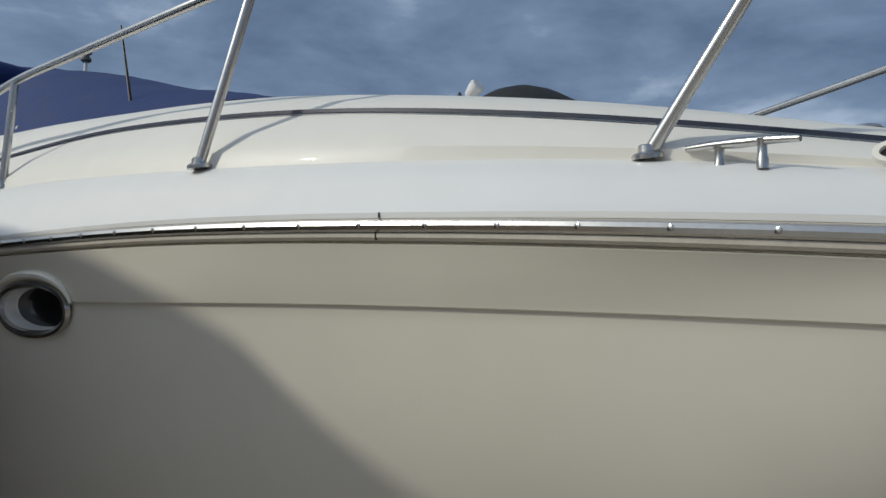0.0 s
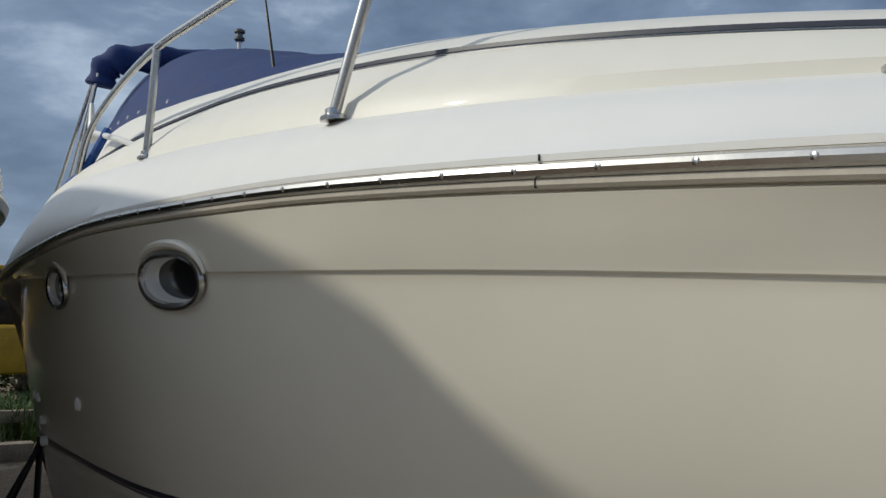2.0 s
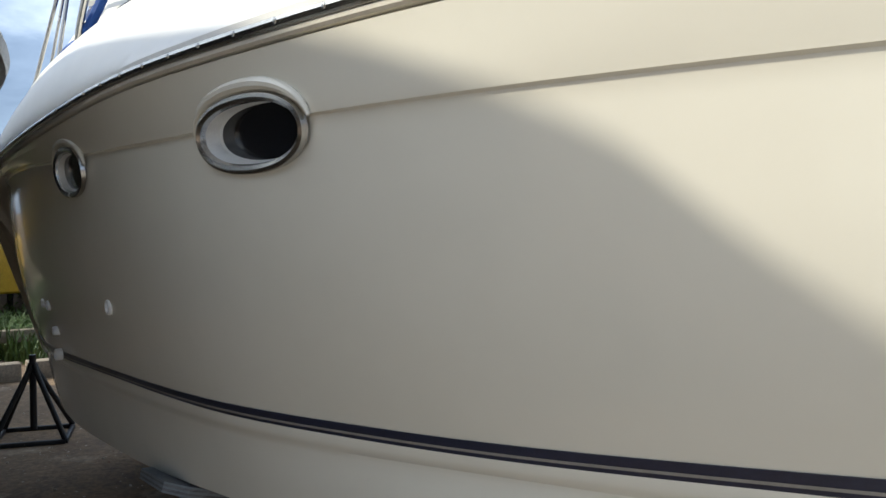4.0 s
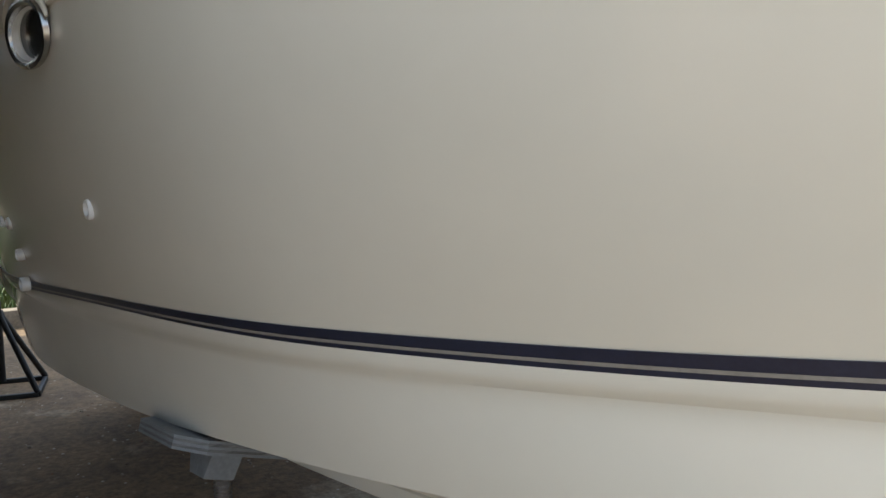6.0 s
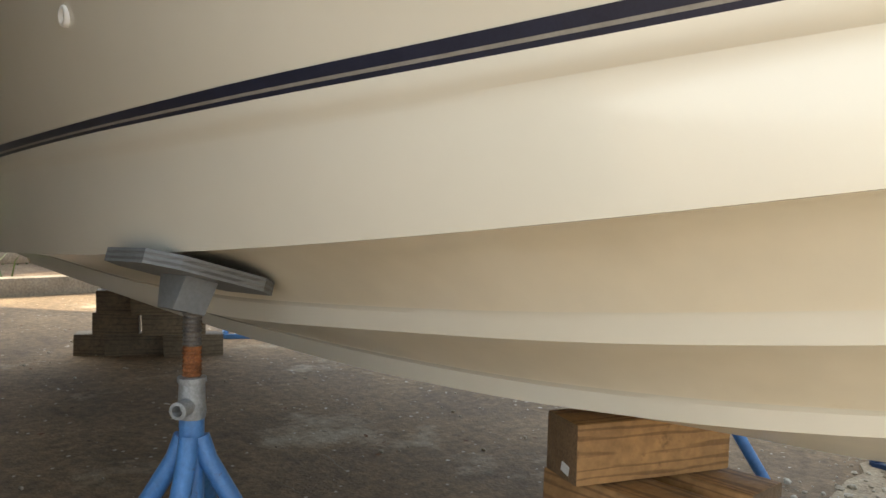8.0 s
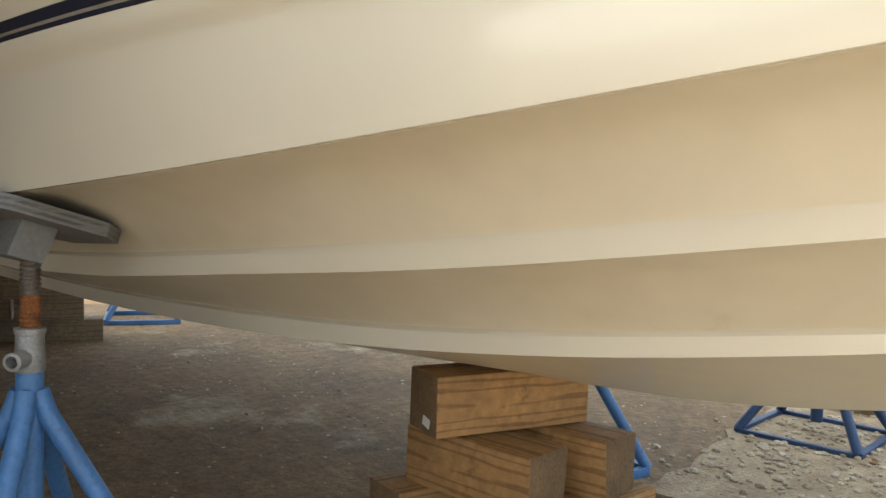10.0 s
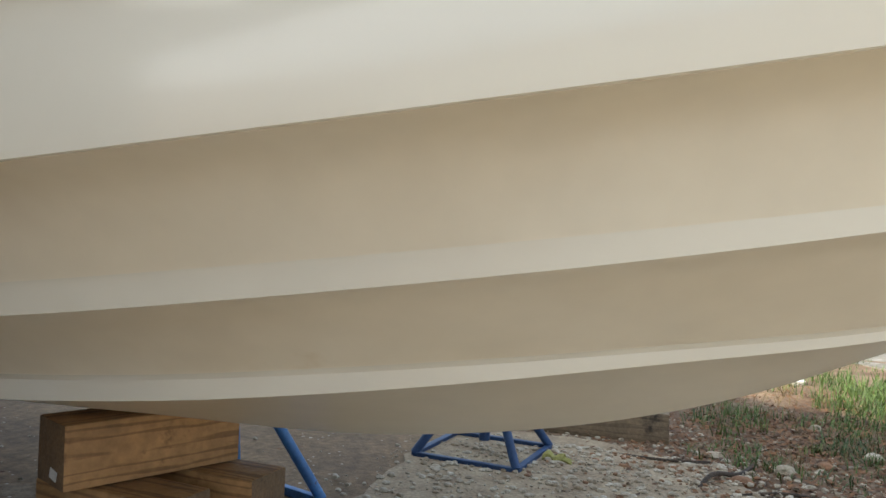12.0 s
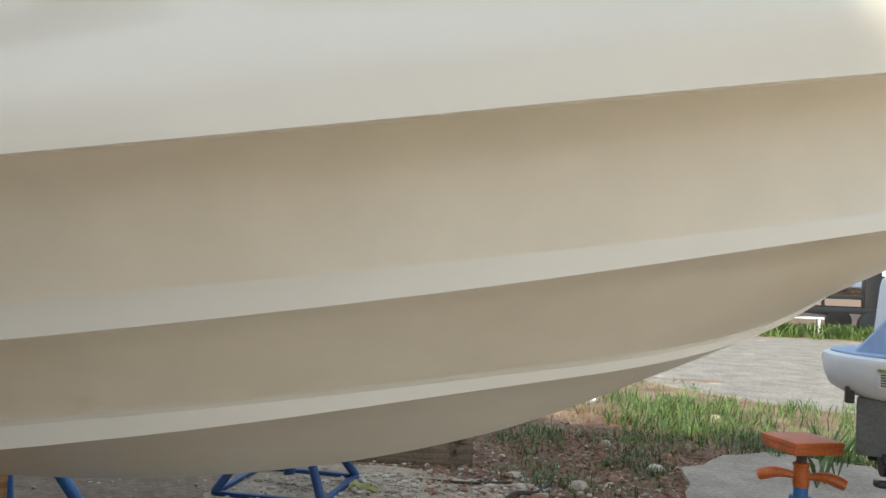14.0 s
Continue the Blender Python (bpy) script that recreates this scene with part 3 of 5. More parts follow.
# boot stripe: navy, grey, navy
for a, b, mm, lab in ((0.0, 0.25, NAVY, "navy pinstripe"), (0.255, 0.42, GREY_TAPE, "grey pinstripe"), (0.425, 1.0, NAVY, "broad navy stripe")):
    rows = [mix(L_SL, L_SH, a, -0.0022), mix(L_SL, L_SH, b, -0.0022), mix(L_SL, L_SH, b, 0.002), mix(L_SL, L_SH, a, 0.002), mix(L_SL, L_SH, a, -0.0022)]
    part("boot_stripe", lofted(rows), mm, boat, lab)

# rub rail: vinyl base with polished insert, screws and a joint
base = [shift(L_RAIL, 0.02, -0.028), shift(L_RAIL, 0.0, -0.027), shift(L_RAIL, -0.005, -0.022), shift(L_RAIL, -0.005, -0.014), shift(L_RAIL, 0.0, -0.011), shift(L_RAIL, -0.004, -0.009),
        shift(L_RAIL, -0.004, 0.009), shift(L_RAIL, 0.002, 0.013), shift(L_RAIL, 0.03, 0.014)]
rub = part("rub_rail", lofted(base), VINYL, boat, "cream vinyl rub rail with a steel insert")
ins = [shift(L_RAIL, -0.006, -0.0125), shift(L_RAIL, -0.0135, -0.0085), shift(L_RAIL, -0.0165, -0.001), shift(L_RAIL, -0.0135, 0.0065), shift(L_RAIL, -0.006, 0.0105)]
part("insert", lofted(ins), STEEL, rub, "polished steel half-round insert")
part("joint", lofted([shift(L_RAIL, 0.012, 0.013), shift(L_RAIL, 0.0045, 0.0145), shift(L_RAIL, 0.03, 0.0155)]), SEAL, rub, "dark sealant joint")
bm = bmesh.new()
lathe(bm, [(0.0055, -0.004), (0.0055, 0.0012), (0.003, 0.0022)], None, 10)
screw_me = mesh_from("screw", bm, STEEL, 30)
for i in range(-16, 9):
    p = at_x(L_RAIL, 0.692 + i * 0.1365)
    s = new("screw", screw_me)
    s.parent = rub
    s.matrix_basis = Matrix.Translation(p + Vector((0, -0.0158, -0.001))) @ pose(0, 0, 0, 90, 0, 0)
bm = bmesh.new()
p = at_x(L_RAIL, 0.72)
box(bm, (0.0018, 0.012, 0.030), p + Vector((0, -0.0005, -0.0115)))
box(bm, (0.0018, 0.004, 0.010), p + Vector((0.002, 0.0, 0.019)))
part("joint_gap", bm, SEAL, rub)

# deck moulding: rounded gunwale, then the cabin trunk
gun = [shift(L_RAIL, 0.02, 0.012), shift(L_RAIL, 0.001, 0.0135), shift(L_RAIL, 0.0, 0.024), mix(L_RAIL, L_DK, 0.3, -0.010, 0.004), mix(L_RAIL, L_DK, 0.55, -0.015, 0.008), mix(L_RAIL, L_DK, 0.8, -0.012, 0.008), L_DK, shift(L_DK, 0.012, 0.002)]
part("gunwale", lofted(gun), DECK, boat, "white rounded gunwale")
ctr = L_CT.copy()
ctr[:, 1] = 0
ctr[:, 2] += 0.05
trunk = [shift(L_DK, 0.008, 0.0), mix(L_DK, L_CL, 0.25, -0.02), mix(L_DK, L_CL, 0.6, -0.022), L_CL, mix(L_CL, L_CT, 0.35, -0.012, 0.012), mix(L_CL, L_CT, 0.7, -0.008, 0.014), L_CT, mix(L_CT, ctr, 0.5, 0, 0.012), ctr]
part("cabin_trunk", lofted(trunk), CABIN, boat, "cream cabin trunk with a rounded top")
for dz, hh, mm in ((-0.002, 0.0035, NAVY), (0.0075, 0.0085, NAVY)):
    a = shift(L_CL, -0.004, dz - hh / 2)
    b = shift(L_CL, -0.0035, dz + hh / 2)
    part("cabin_stripe", lofted([shift(a, 0.006, 0), a, b, shift(b, 0.006, 0)]), mm, boat, "navy pinstripe")

# ---- deck fittings ----
def stanchion(foot, top):
    """A leaning steel post on a round base plate."""
    f, t = Vector(foot), Vector(top)
    bm = bmesh.new()
    tube(bm, [f, t], 0.0125, 14)
    st = part("stanchion", bm, STEEL, boat, "polished steel stanchion")
    bm = bmesh.new()
    lathe(bm, [(0.028, -0.006), (0.028, 0.002), (0.024, 0.005), (0.017, 0.008), (0.0155, 0.018), (0.0125, 0.02)], Matrix.Translation(f) @ pose(0, 0, 0, 8, 0, 0))
    part("base_plate", bm, STEEL, st, "round steel base")
    return st


HAND = [(-2.06, -1.307, 2.30), (-2.035, -1.306, 2.36), (-1.98, -1.303, 2.44), (-1.87, -1.296, 2.53), (-1.68, -1.284, 2.588), (-1.35, -1.264, 2.632), (-0.92, -1.238, 2.65), (-0.55, -1.18, 2.66), (-0.08, -1.10, 2.672), (0.22, -1.02, 2.70), (0.9, -0.86, 2.75), (1.5, -0.64, 2.78), (2.2, -0.3, 2.80), (2.45, 0, 2.80)]
for sgn in (1, -1):
    fl = lambda p: (p[0], p[1] * sgn, p[2])
    bm = bmesh.new()
    tube(bm, smooth_path([fl(p) for p in HAND], 7), 0.0125, 14)
    part("handrail", bm, STEEL, boat, "polished steel bow rail")
    stanchion(fl((-0.947, -1.245, 2.312)), fl((-0.915, -1.238, 2.648)))
    stanchion(fl((0.125, -1.087, 2.258)), fl((0.235, -1.02, 2.70)))
    stanchion(fl((1.09, -0.712, 2.20)), fl((1.49, -0.645, 2.775)))
for p in ((1.14, 0.1, 2.383),):
    bm = bmesh.new()
    tube(bm, [(p[0], p[1], p[2] - 0.14), p], 0.016, 12)
    lathe(bm, [(0.038, -0.006), (0.04, 0.0), (0.036, 0.006)], Matrix.Translation(p))
    part("rail_foot", bm, STEEL, boat, "flat steel foot")

# mooring cleat
cl = thing("mooring_cleat", (1.25, -0.69, 2.166), "polished steel horn cleat bolted to the white gunwale", "cleat")
bm = bmesh.new()
tube(bm, smooth_path([(-0.098, 0, 0.040), (-0.05, 0, 0.039), (0, 0, 0.036), (0.05, 0, 0.033), (0.098, 0, 0.028)], 6), [0.0055 + 0.0035 * (1 - abs(i - 12) / 12) for i in range(25)], 12)
part("horn", bm, STEEL, cl)
for x in (-0.037, 0.037):
    bm = bmesh.new()
    lathe(bm, [(0.0095, -0.012), (0.0095, 0.004), (0.0075, 0.010), (0.0075, 0.024), (0.010, 0.036)], Matrix.Translation((x, 0, 0)), 14)
    part("leg", bm, STEEL, cl)
# dark hawse opening with a cream lip
bm = bmesh.new()
rr = []
m = Matrix.Translation((1.475, -0.615, 2.163)) @ pose(0, 0, 0, 68, 0, 18)
oval_rings(bm, m, [(0.05, 0.022, 0.0), (0.05, 0.022, 0.012), (0.040, 0.015, 0.012), (0.038, 0.013, -0.02)])
hw = part("hawse", bm, CABIN, boat, "moulded hawse opening")
# dark plug: the hole's shade is put in as colour
bm = bmesh.new()
rr = oval_rings(bm, m, [(0.0385, 0.0135, 0.004), (0.0385, 0.0135, -0.01)])
bm.faces.new(rr[0]), bm.faces.new(rr[1])
part("opening", bm, SEAL, hw, "dark plug standing in for the shaded hole")

# search light and low hatch on the cabin top
lamp = thing("search_light", (-0.125, 0.0, 2.62), "small white search light on the cabin top", "lamp")
bm = bmesh.new()
tube(bm, [(0, 0, -0.12), (0, 0, 0.06)], 0.012, 10)
part("post", bm, STEEL, lamp)
bm = bmesh.new()
lathe(bm, [(0.008, -0.03), (0.018, -0.02), (0.024, 0.01), (0.026, 0.03), (0.02, 0.036)], Matrix.Translation((0.02, 0, 0.09)) @ pose(0, 0, 0, 0, 55, 0))
part("lamp_head", bm, PLASTIC, lamp)
bm = bmesh.new()
lathe(bm, [(0.005, 0), (0.012, 0.03), (0.004, 0.05)], Matrix.Translation((-0.045, 0, 0.05)), 10)
part("bracket", bm, BLACK, lamp)
bm = bmesh.new()
lathe(bm, [(0.19, -0.06), (0.19, 0.0), (0.15, 0.035), (0.05, 0.05)], Matrix.Translation((-0.30, -0.03, 2.655)) @ Matrix.Diagonal((0.75, 1, 1, 1)), 28)
part("hatch", bm, DECK, boat, "low white deck hatch")

# black cover seen over the cabin top
bm = bmesh.new()
rows = []
for u in np.linspace(0, 1, 15):
    x = -0.62 + 0.62 * u
    h = 0.02 + 0.17 * math.sin(math.pi * min(1, u * 1.02)) ** 0.7 * (1.15 - 0.45 * u)
    rows.append([(x, 0.62 + 0.3 * math.cos(a), 2.70 + (h + 0.10 * (1 - u)) * math.sin(a) - 0.06 * u) for a in np.linspace(math.pi, 0, 13)])
vr = strip(bm, rows)
bm.faces.new(vr[0]), bm.faces.new(vr[-1])
tagged(part("folded_cover", bm, BLACK_CANVAS), "black canvas cover bundled on the cabin top", "cover")

# blue cockpit cover
bm = bmesh.new()
rows = []
for u in np.linspace(0, 1, 40):
    x = -0.52 - 3.4 * u
    e = at_x(L_CT, x)
    side = at_x(L_CL, x)
    low = side.lerp(e, 1.0)
    rise = 0.055 + 0.195 * (-0.5 - x)
    row = []
    for a in np.linspace(-1, 1, 31):
        yy = -low.y * a
        k = 1 - abs(a) ** 4.0
        wr = 0.005 * noise.noise((x * 3.0, yy * 3.0, 1.7)) + 0.003 * noise.noise((x * 9.0, yy * 9.0, 4.7))
        row.append((x, yy, low.z - 0.004 + (rise + 0.045) * k + wr * k * 2))
    rows.append(row)
vr = strip(bm, rows)
bm.faces.new([v for v in vr[-1]])
cover = tagged(part("cockpit_cover", bm, CANVAS), "dark blue canvas cover snapped over the windscreen", "cover")
bm = bmesh.new()
lathe(bm, [(0.010, 0), (0.010, 0.004), (0.005, 0.006)], None, 10)
snap_me = mesh_from("snap", bm, STEEL, 30)
for i in range(9):
    x = -1.7 - 0.26 * i
    p = at_x(L_CL, x).lerp(at_x(L_CT, x), 0.97)
    s = new("snap", snap_me)
    s.parent = cover
    s.matrix_basis = Matrix.Translation(p + Vector((0, -0.012, 0.02))) @ pose(0, 0, 0, 60, 0, 0)

# folded bimini in a blue boot, on two struts
bim = thing("bimini_top", (0, 0, 0), "folded blue bimini top in its canvas boot on steel struts", "canopy")
bm = bmesh.new()
bp = smooth_path([(-3.62, -1.02, 3.16), (-3.60, -1.0, 3.27), (-3.55, -0.9, 3.335), (-3.48, -0.6, 3.36), (-3.44, 0, 3.375), (-3.48, 0.6, 3.36), (-3.55, 0.9, 3.335), (-3.60, 1.0, 3.25)], 6)
tube(bm, bp, [0.085 + 0.012 * math.sin(i * 1.3) for i in range(len(bp))], 14)
part("boot", bm, CANVAS, bim)
for a, b, r in (((-3.62, -1.06, 3.22), (-4.05, -1.22, 2.42), 0.011), ((-3.55, -1.05, 3.22), (-3.62, -1.14, 2.56), 0.011), ((-3.60, -1.06, 3.18), (-3.72, -1.17, 2.50), 0.008)):
    for sgn in (1, -1):
        bm = bmesh.new()
        tube(bm, [(a[0], a[1] * sgn, a[2]), (b[0], b[1] * sgn, b[2])], r, 10)
        part("strut", bm, STEEL, bim, "steel strut")

# masthead light pole and antenna
ml = thing("stern_light", (-3.235, -0.3, 2.9), "white pole light standing above the blue cover", "lamp")
bm = bmesh.new()
tube(bm, [(0, 0, -0.1), (0, 0, 0.58)], 0.011, 10)
part("pole", bm, PLASTIC, ml)
bm = bmesh.new()
lathe(bm, [(0.02, 0.575), (0.032, 0.585), (0.032, 0.60), (0.02, 0.605), (0.02, 0.625), (0.033, 0.63), (0.033, 0.645), (0.015, 0.655)], None, 16)
part("lamp_head", bm, GREY_METAL, ml, "grey lamp head")
an = thing("antenna", (-1.09, -0.80, 2.52), "thin black whip antenna on the cabin top", "antenna")
bm = bmesh.new()
tube(bm, [(0.02, 0, -0.06), (0, 0, 0.16), (-0.16, 0, 0.52)], [0.009, 0.007, 0.004], 8)
part("whip", bm, BLACK, an)

# blue rope and a white boat hook lashed at the rail end
bm = bmesh.new()
tube(bm, smooth_path([(-2.10, -1.33, 2.33), (-2.17, -1.335, 2.31), (-2.20, -1.33, 2.345), (-2.10, -1.32, 2.365), (-2.02, -1.325, 2.345), (-2.06, -1.335, 2.31), (-2.18, -1.34, 2.325), (-2.15, -1.31, 2.375), (-2.04, -1.29, 2.39), (-1.98, -1.275, 2.43), (-1.95, -1.25, 2.49), (-1.98, -1.21, 2.58)], 6), 0.018, 8)
tagged(part("mooring_line", bm, ROPE), "blue rope coiled round the rail foot", "rope")
bm = bmesh.new()
tube(bm, [(-2.34, -1.22, 2.63), (-1.58, -1.222, 2.473), (-1.0, -1.22, 2.338)], [0.014, 0.012, 0.009], 10)
tube(bm, smooth_path([(-2.30, -1.22, 2.60), (-2.37, -1.22, 2.65), (-2.42, -1.22, 2.78)], 4), [0.028, 0.028, 0.026, 0.024, 0.02, 0.017, 0.014, 0.011, 0.009], 10)
tagged(part("boat_hook", bm, PLASTIC), "white plastic boat hook lashed along the deck", "boat hook")

# through-hull fittings
def topside(x, z):
    lo, hi = at_x(L_SH, x), at_x(L_CR, x)
    return Vector((x, lo.y + (hi.y - lo.y) * (z - lo.z) / (hi.z - lo.z) - 0.026, z))


for x, z, r in ((-1.435, 1.508, 0.023), (-2.289, 1.443, 0.019), (-2.40, 1.443, 0.017), (-2.258, 1.349, 0.018), (-2.307, 1.253, 0.022)):
    p = topside(x, z)
    bm = bmesh.new()
    lathe(bm, [(r, -0.02), (r, 0.001), (r * 0.9, 0.005), (r * 0.66, 0.006), (r * 0.6, 0.0), (r * 0.55, -0.01)], Matrix.Translation(p) @ pose(0, 0, 0, 93, 0, 4), 20)
    part("through_hull", bm, PLASTIC, boat, "white plastic drain fitting")


# ---- supports ----
def jack_stand(at, turn, apex, top, paint, label, tilt=0, pad=None, half=0.37, group="boat stands", nut=None, thread=True):
    """Four-legged stand: square base, four legs, column, threaded screw, swivel pad."""
    st = thing("jack_stand", at, label, "stand", group, turn)
    s = half / math.sqrt(2)
    for k in range(4):
        a = math.pi / 2 * k
        c, d = Vector((half * math.cos(a), half * math.sin(a), 0.022)), Vector((half * math.cos(a + math.pi / 2), half * math.sin(a + math.pi / 2), 0.022))
        bm = bmesh.new()
        ln = (d - c).length
        box(bm, (ln, 0.032, 0.036), (c + d) / 2, Matrix.Rotation(math.atan2(d.y - c.y, d.x - c.x), 3, "Z"), 0.004)
        part("base_bar", bm, paint, st)
        bm = bmesh.new()
        tip = Vector((0.036 * math.cos(a), 0.036 * math.sin(a), apex - 0.045))
        tube(bm, [c + Vector((0, 0, 0.01)), c.lerp(tip, 0.85), tip, tip + Vector((-tip.x * 0.5, -tip.y * 0.5, 0.05))], 0.0215, 12)
        part("leg", bm, paint, st)
    bm = bmesh.new()
    tube(bm, [(0, 0, 0.08), (0, 0, apex + 0.08)], 0.027, 16)
    part("column", bm, paint, st)
    if thread:
        bm = bmesh.new()
        prof, z, zt = [], apex + 0.07, top - 0.05
        while z < zt:
            prof += [(0.0185, z), (0.0215, z + 0.004), (0.0185, z + 0.008)]
            z += 0.0095
        lathe(bm, prof, None, 18)
        cut_z = apex + 0.07 + (zt - apex - 0.07) * 0.64
        for f in bm.faces:
            f.material_index = 0 if f.calc_center_median().z < cut_z else 1
        part("screw", bm, [RUST, THREAD], st, "threaded screw, rusty lower half")
        bm = bmesh.new()
        lathe(bm, [(0.029, apex + 0.045), (0.031, apex + 0.06), (0.029, apex + 0.085), (0.0275, apex + 0.12), (0.031, apex + 0.125), (0.031, apex + 0.135), (0.023, apex + 0.137)], None, 20)
        nutp = part("nut", bm, nut or CAST, st, "cast swivel nut")
        if nut:
            for sx in (1, -1):
                bm = bmesh.new()
                tube(bm, smooth_path([(0.02 * sx, 0, apex + 0.085), (0.09 * sx, 0, apex + 0.09), (0.155 * sx, 0, apex + 0.07)], 5), [0.014, 0.014, 0.015, 0.017, 0.019, 0.021, 0.022, 0.023, 0.023, 0.022, 0.02], 10)
                part("wing", bm, nut, nutp, "orange wing handle")
        else:
            bm = bmesh.new()
            m = Matrix.Translation((-0.006, -0.042, apex + 0.075)) @ pose(0, 0, 0, 90, 0, -8)
            lathe(bm, [(0.019, -0.03), (0.019, 0.022), (0.0125, 0.024), (0.012, -0.01)], m, 16)
            part("pipe_socket", bm, CAST, nutp, "short handle socket")
    return st


near = jack_stand((-1.300, -1.112, 0), 50, 0.618, 0.945, BLUE, "blue steel jack stand with a grey plywood pad under the chine")
# swivel bracket and plywood pad of the near stand, tilted to the bottom
R = Matrix.Rotation(radians(-50), 4, "Z")
padm = R @ Matrix.Translation((-0.02, 0.0, 0.965)) @ Matrix.Rotation(radians(-16), 4, "X") @ Matrix.Rotation(radians(-4), 4, "Y") @ Matrix.Rotation(radians(3), 4, "Z")
for k in range(5):
    bm = bmesh.new()
    hz = 0.006 * k
    c = 0.055
    a, b = 0.155, 0.15
    ring = [(-a + c, -b), (a - c, -b), (a, -b + c), (a, b - c), (a - c, b), (-a + c, b), (-a, b - c), (-a, -b + c)]
    lo = [bm.verts.new(padm @ Vector((x, y, hz))) for x, y in ring]
    hi = [bm.verts.new(padm @ Vector((x, y, hz + 0.0056))) for x, y in ring]
    for j in range(8):
        bm.faces.new((lo[j], lo[(j + 1) % 8], hi[(j + 1) % 8], hi[j]))
    bm.faces.new(lo), bm.faces.new(hi)
    part("ply", bm, PLYGREY if k % 2 == 0 else PLYEDGE, near, "grey plywood layer" if k == 0 else "")
bm = bmesh.new()
vs = box(bm, (0.13, 0.075, 0.075), (0, 0, -0.036), None, 0.004)
for v in bm.verts:
    if v.co.z < -0.04:
        v.co.x *= 0.62
bmesh.ops.transform(bm, matrix=padm, verts=bm.verts)
part("bracket", bm, PLYGREY, near, "grey steel swivel bracket")
bm = bmesh.new()
a0 = math.radians(180)
c, tip = Vector((0.37 * math.cos(a0), 0.37 * math.sin(a0), 0.032)), Vector((0.036 * math.cos(a0), 0, 0.573))
tube(bm, [c.lerp(tip, 0.56), c.lerp(tip, 0.74)], 0.0232, 16, False)
part("label_band", bm, LABEL, near, "scuffed white label with black print")

port_st = copy_thing(near, pose(-1.45, 0.885, 0, 0, 0, 34))
port_st["label"] = "blue steel jack stand on the far side of the keel"
jack_stand((-0.92, 2.19, 0), 47, 0.50, 0.70, BLUE_D, "dark blue steel jack stand on the gravel")
jack_stand((-5.75, 1.2, 0), 20, 0.50, 0.78, BLUE, "blue steel jack stand under the stern")
jack_stand((-6.25, -0.98, 0), 30, 0.60, 0.7, BLACK, "black steel jack stand, spare, without a pad", thread=False)
orng = jack_stand((1.337, 1.82, 0), -11, 0.285, 0.515, BLUE, "blue jack stand with an orange pad and wing nut", nut=ORANGE)
bm = bmesh.new()
box(bm, (0.205, 0.205, 0.026), (0, 0, 0.482), Matrix.Rotation(radians(36), 3, "Z"), 0.004)
part("pad", bm, ORANGE, orng, "orange painted wooden pad")
bm = bmesh.new()
box(bm, (0.212, 0.212, 0.022), (0, 0, 0.506), Matrix.Rotation(radians(37), 3, "Z"), 0.004)
part("pad_top", bm, ORANGE, orng)


def timber(at, size, turn, material, label, group="timber cribbing", tilt=(0, 0)):
    """A sawn block with worn edges, its ends slightly out of square; the grain runs along X."""
    bm = bmesh.new()
    box(bm, size, (0, 0, 0), None, 0.007, 2)
    rnd = random.Random(hash((round(at[0], 2), round(at[1], 2), round(at[2], 2))) & 1023)
    sx = rnd.uniform(-0.03, 0.03)
    for v in bm.verts:
        v.co.x += sx * v.co.z + 0.004 * noise.noise(v.co * 9)
        v.co.y += 0.003 * noise.noise(v.co * 7 + Vector((3, 1, 2)))
    for f in bm.faces:
        f.material_index = 1 if abs(f.normal.x) > 0.8 else 0
    ob = part("timber_block", bm, [material, ENDGRAIN], None, "", 30)
    ob.matrix_basis = pose(*at, tilt[0], tilt[1], turn)
    return tagged(ob, label, "timber", group)


B = 0.153
timber((-0.905, -0.075, 0.540), (0.46, B, B), 73, TIMBER, "weathered brown timber block directly under the keel")
timber((-0.872, -0.172, 0.382), (0.40, B, B), 3, TIMBER, "cracked brown timber block in the pile's middle layer")
timber((-0.83, 0.068, 0.382), (0.40, B, B), 5, TIMBER, "ochre timber block in the pile's middle layer")
timber((-1.03, -0.08, 0.229), (0.50, B, B), 80, TIMBER, "pale timber block low in the pile")
timber((-0.70, -0.02, 0.229), (0.50, B, B), 86, TIMBER, "pale timber block low in the pile")
timber((-0.87, -0.2, 0.0765), (0.52, B, B), 2, TIMBER, "brown timber block on the ground")
timber((-0.86, 0.1, 0.0765), (0.52, B, B), 4, TIMBER, "brown timber block on the ground")
bm = bmesh.new()
box(bm, (0.034, 0.0015, 0.024), (0, 0, 0), None, 0.0)
tag = part("timber_tag", bm, LABEL, None)
tag.matrix_basis = pose(-0.948, -0.305, 0.495, 0, 12, -15)
tagged(tag, "small torn white paper tag stapled to the timber end", "tag")
# aft pile, in the shade
for x, y, z, ln, tr in ((-5.5, -0.12, 0.077, 0.3, 62), (-5.35, 0.20, 0.077, 0.62, 70), (-5.15, 0.42, 0.077, 0.4, 70), (-5.42, -0.02, 0.231, 0.3, 64), (-5.2, 0.3, 0.231, 0.42, 70),
                        (-5.38, 0.02, 0.385, 0.36, 70), (-5.15, 0.25, 0.385, 0.5, 72)):
    timber((x, y, z), (ln, B, B), tr, TIMBER_D, "dark weathered timber block under the stern", "aft timber cribbing")
timber((-0.62, 3.0, 0.085), (0.9, 0.17, 0.17), 10, TIMBER_D, "grey weathered beam lying on the dirt", "loose beams")


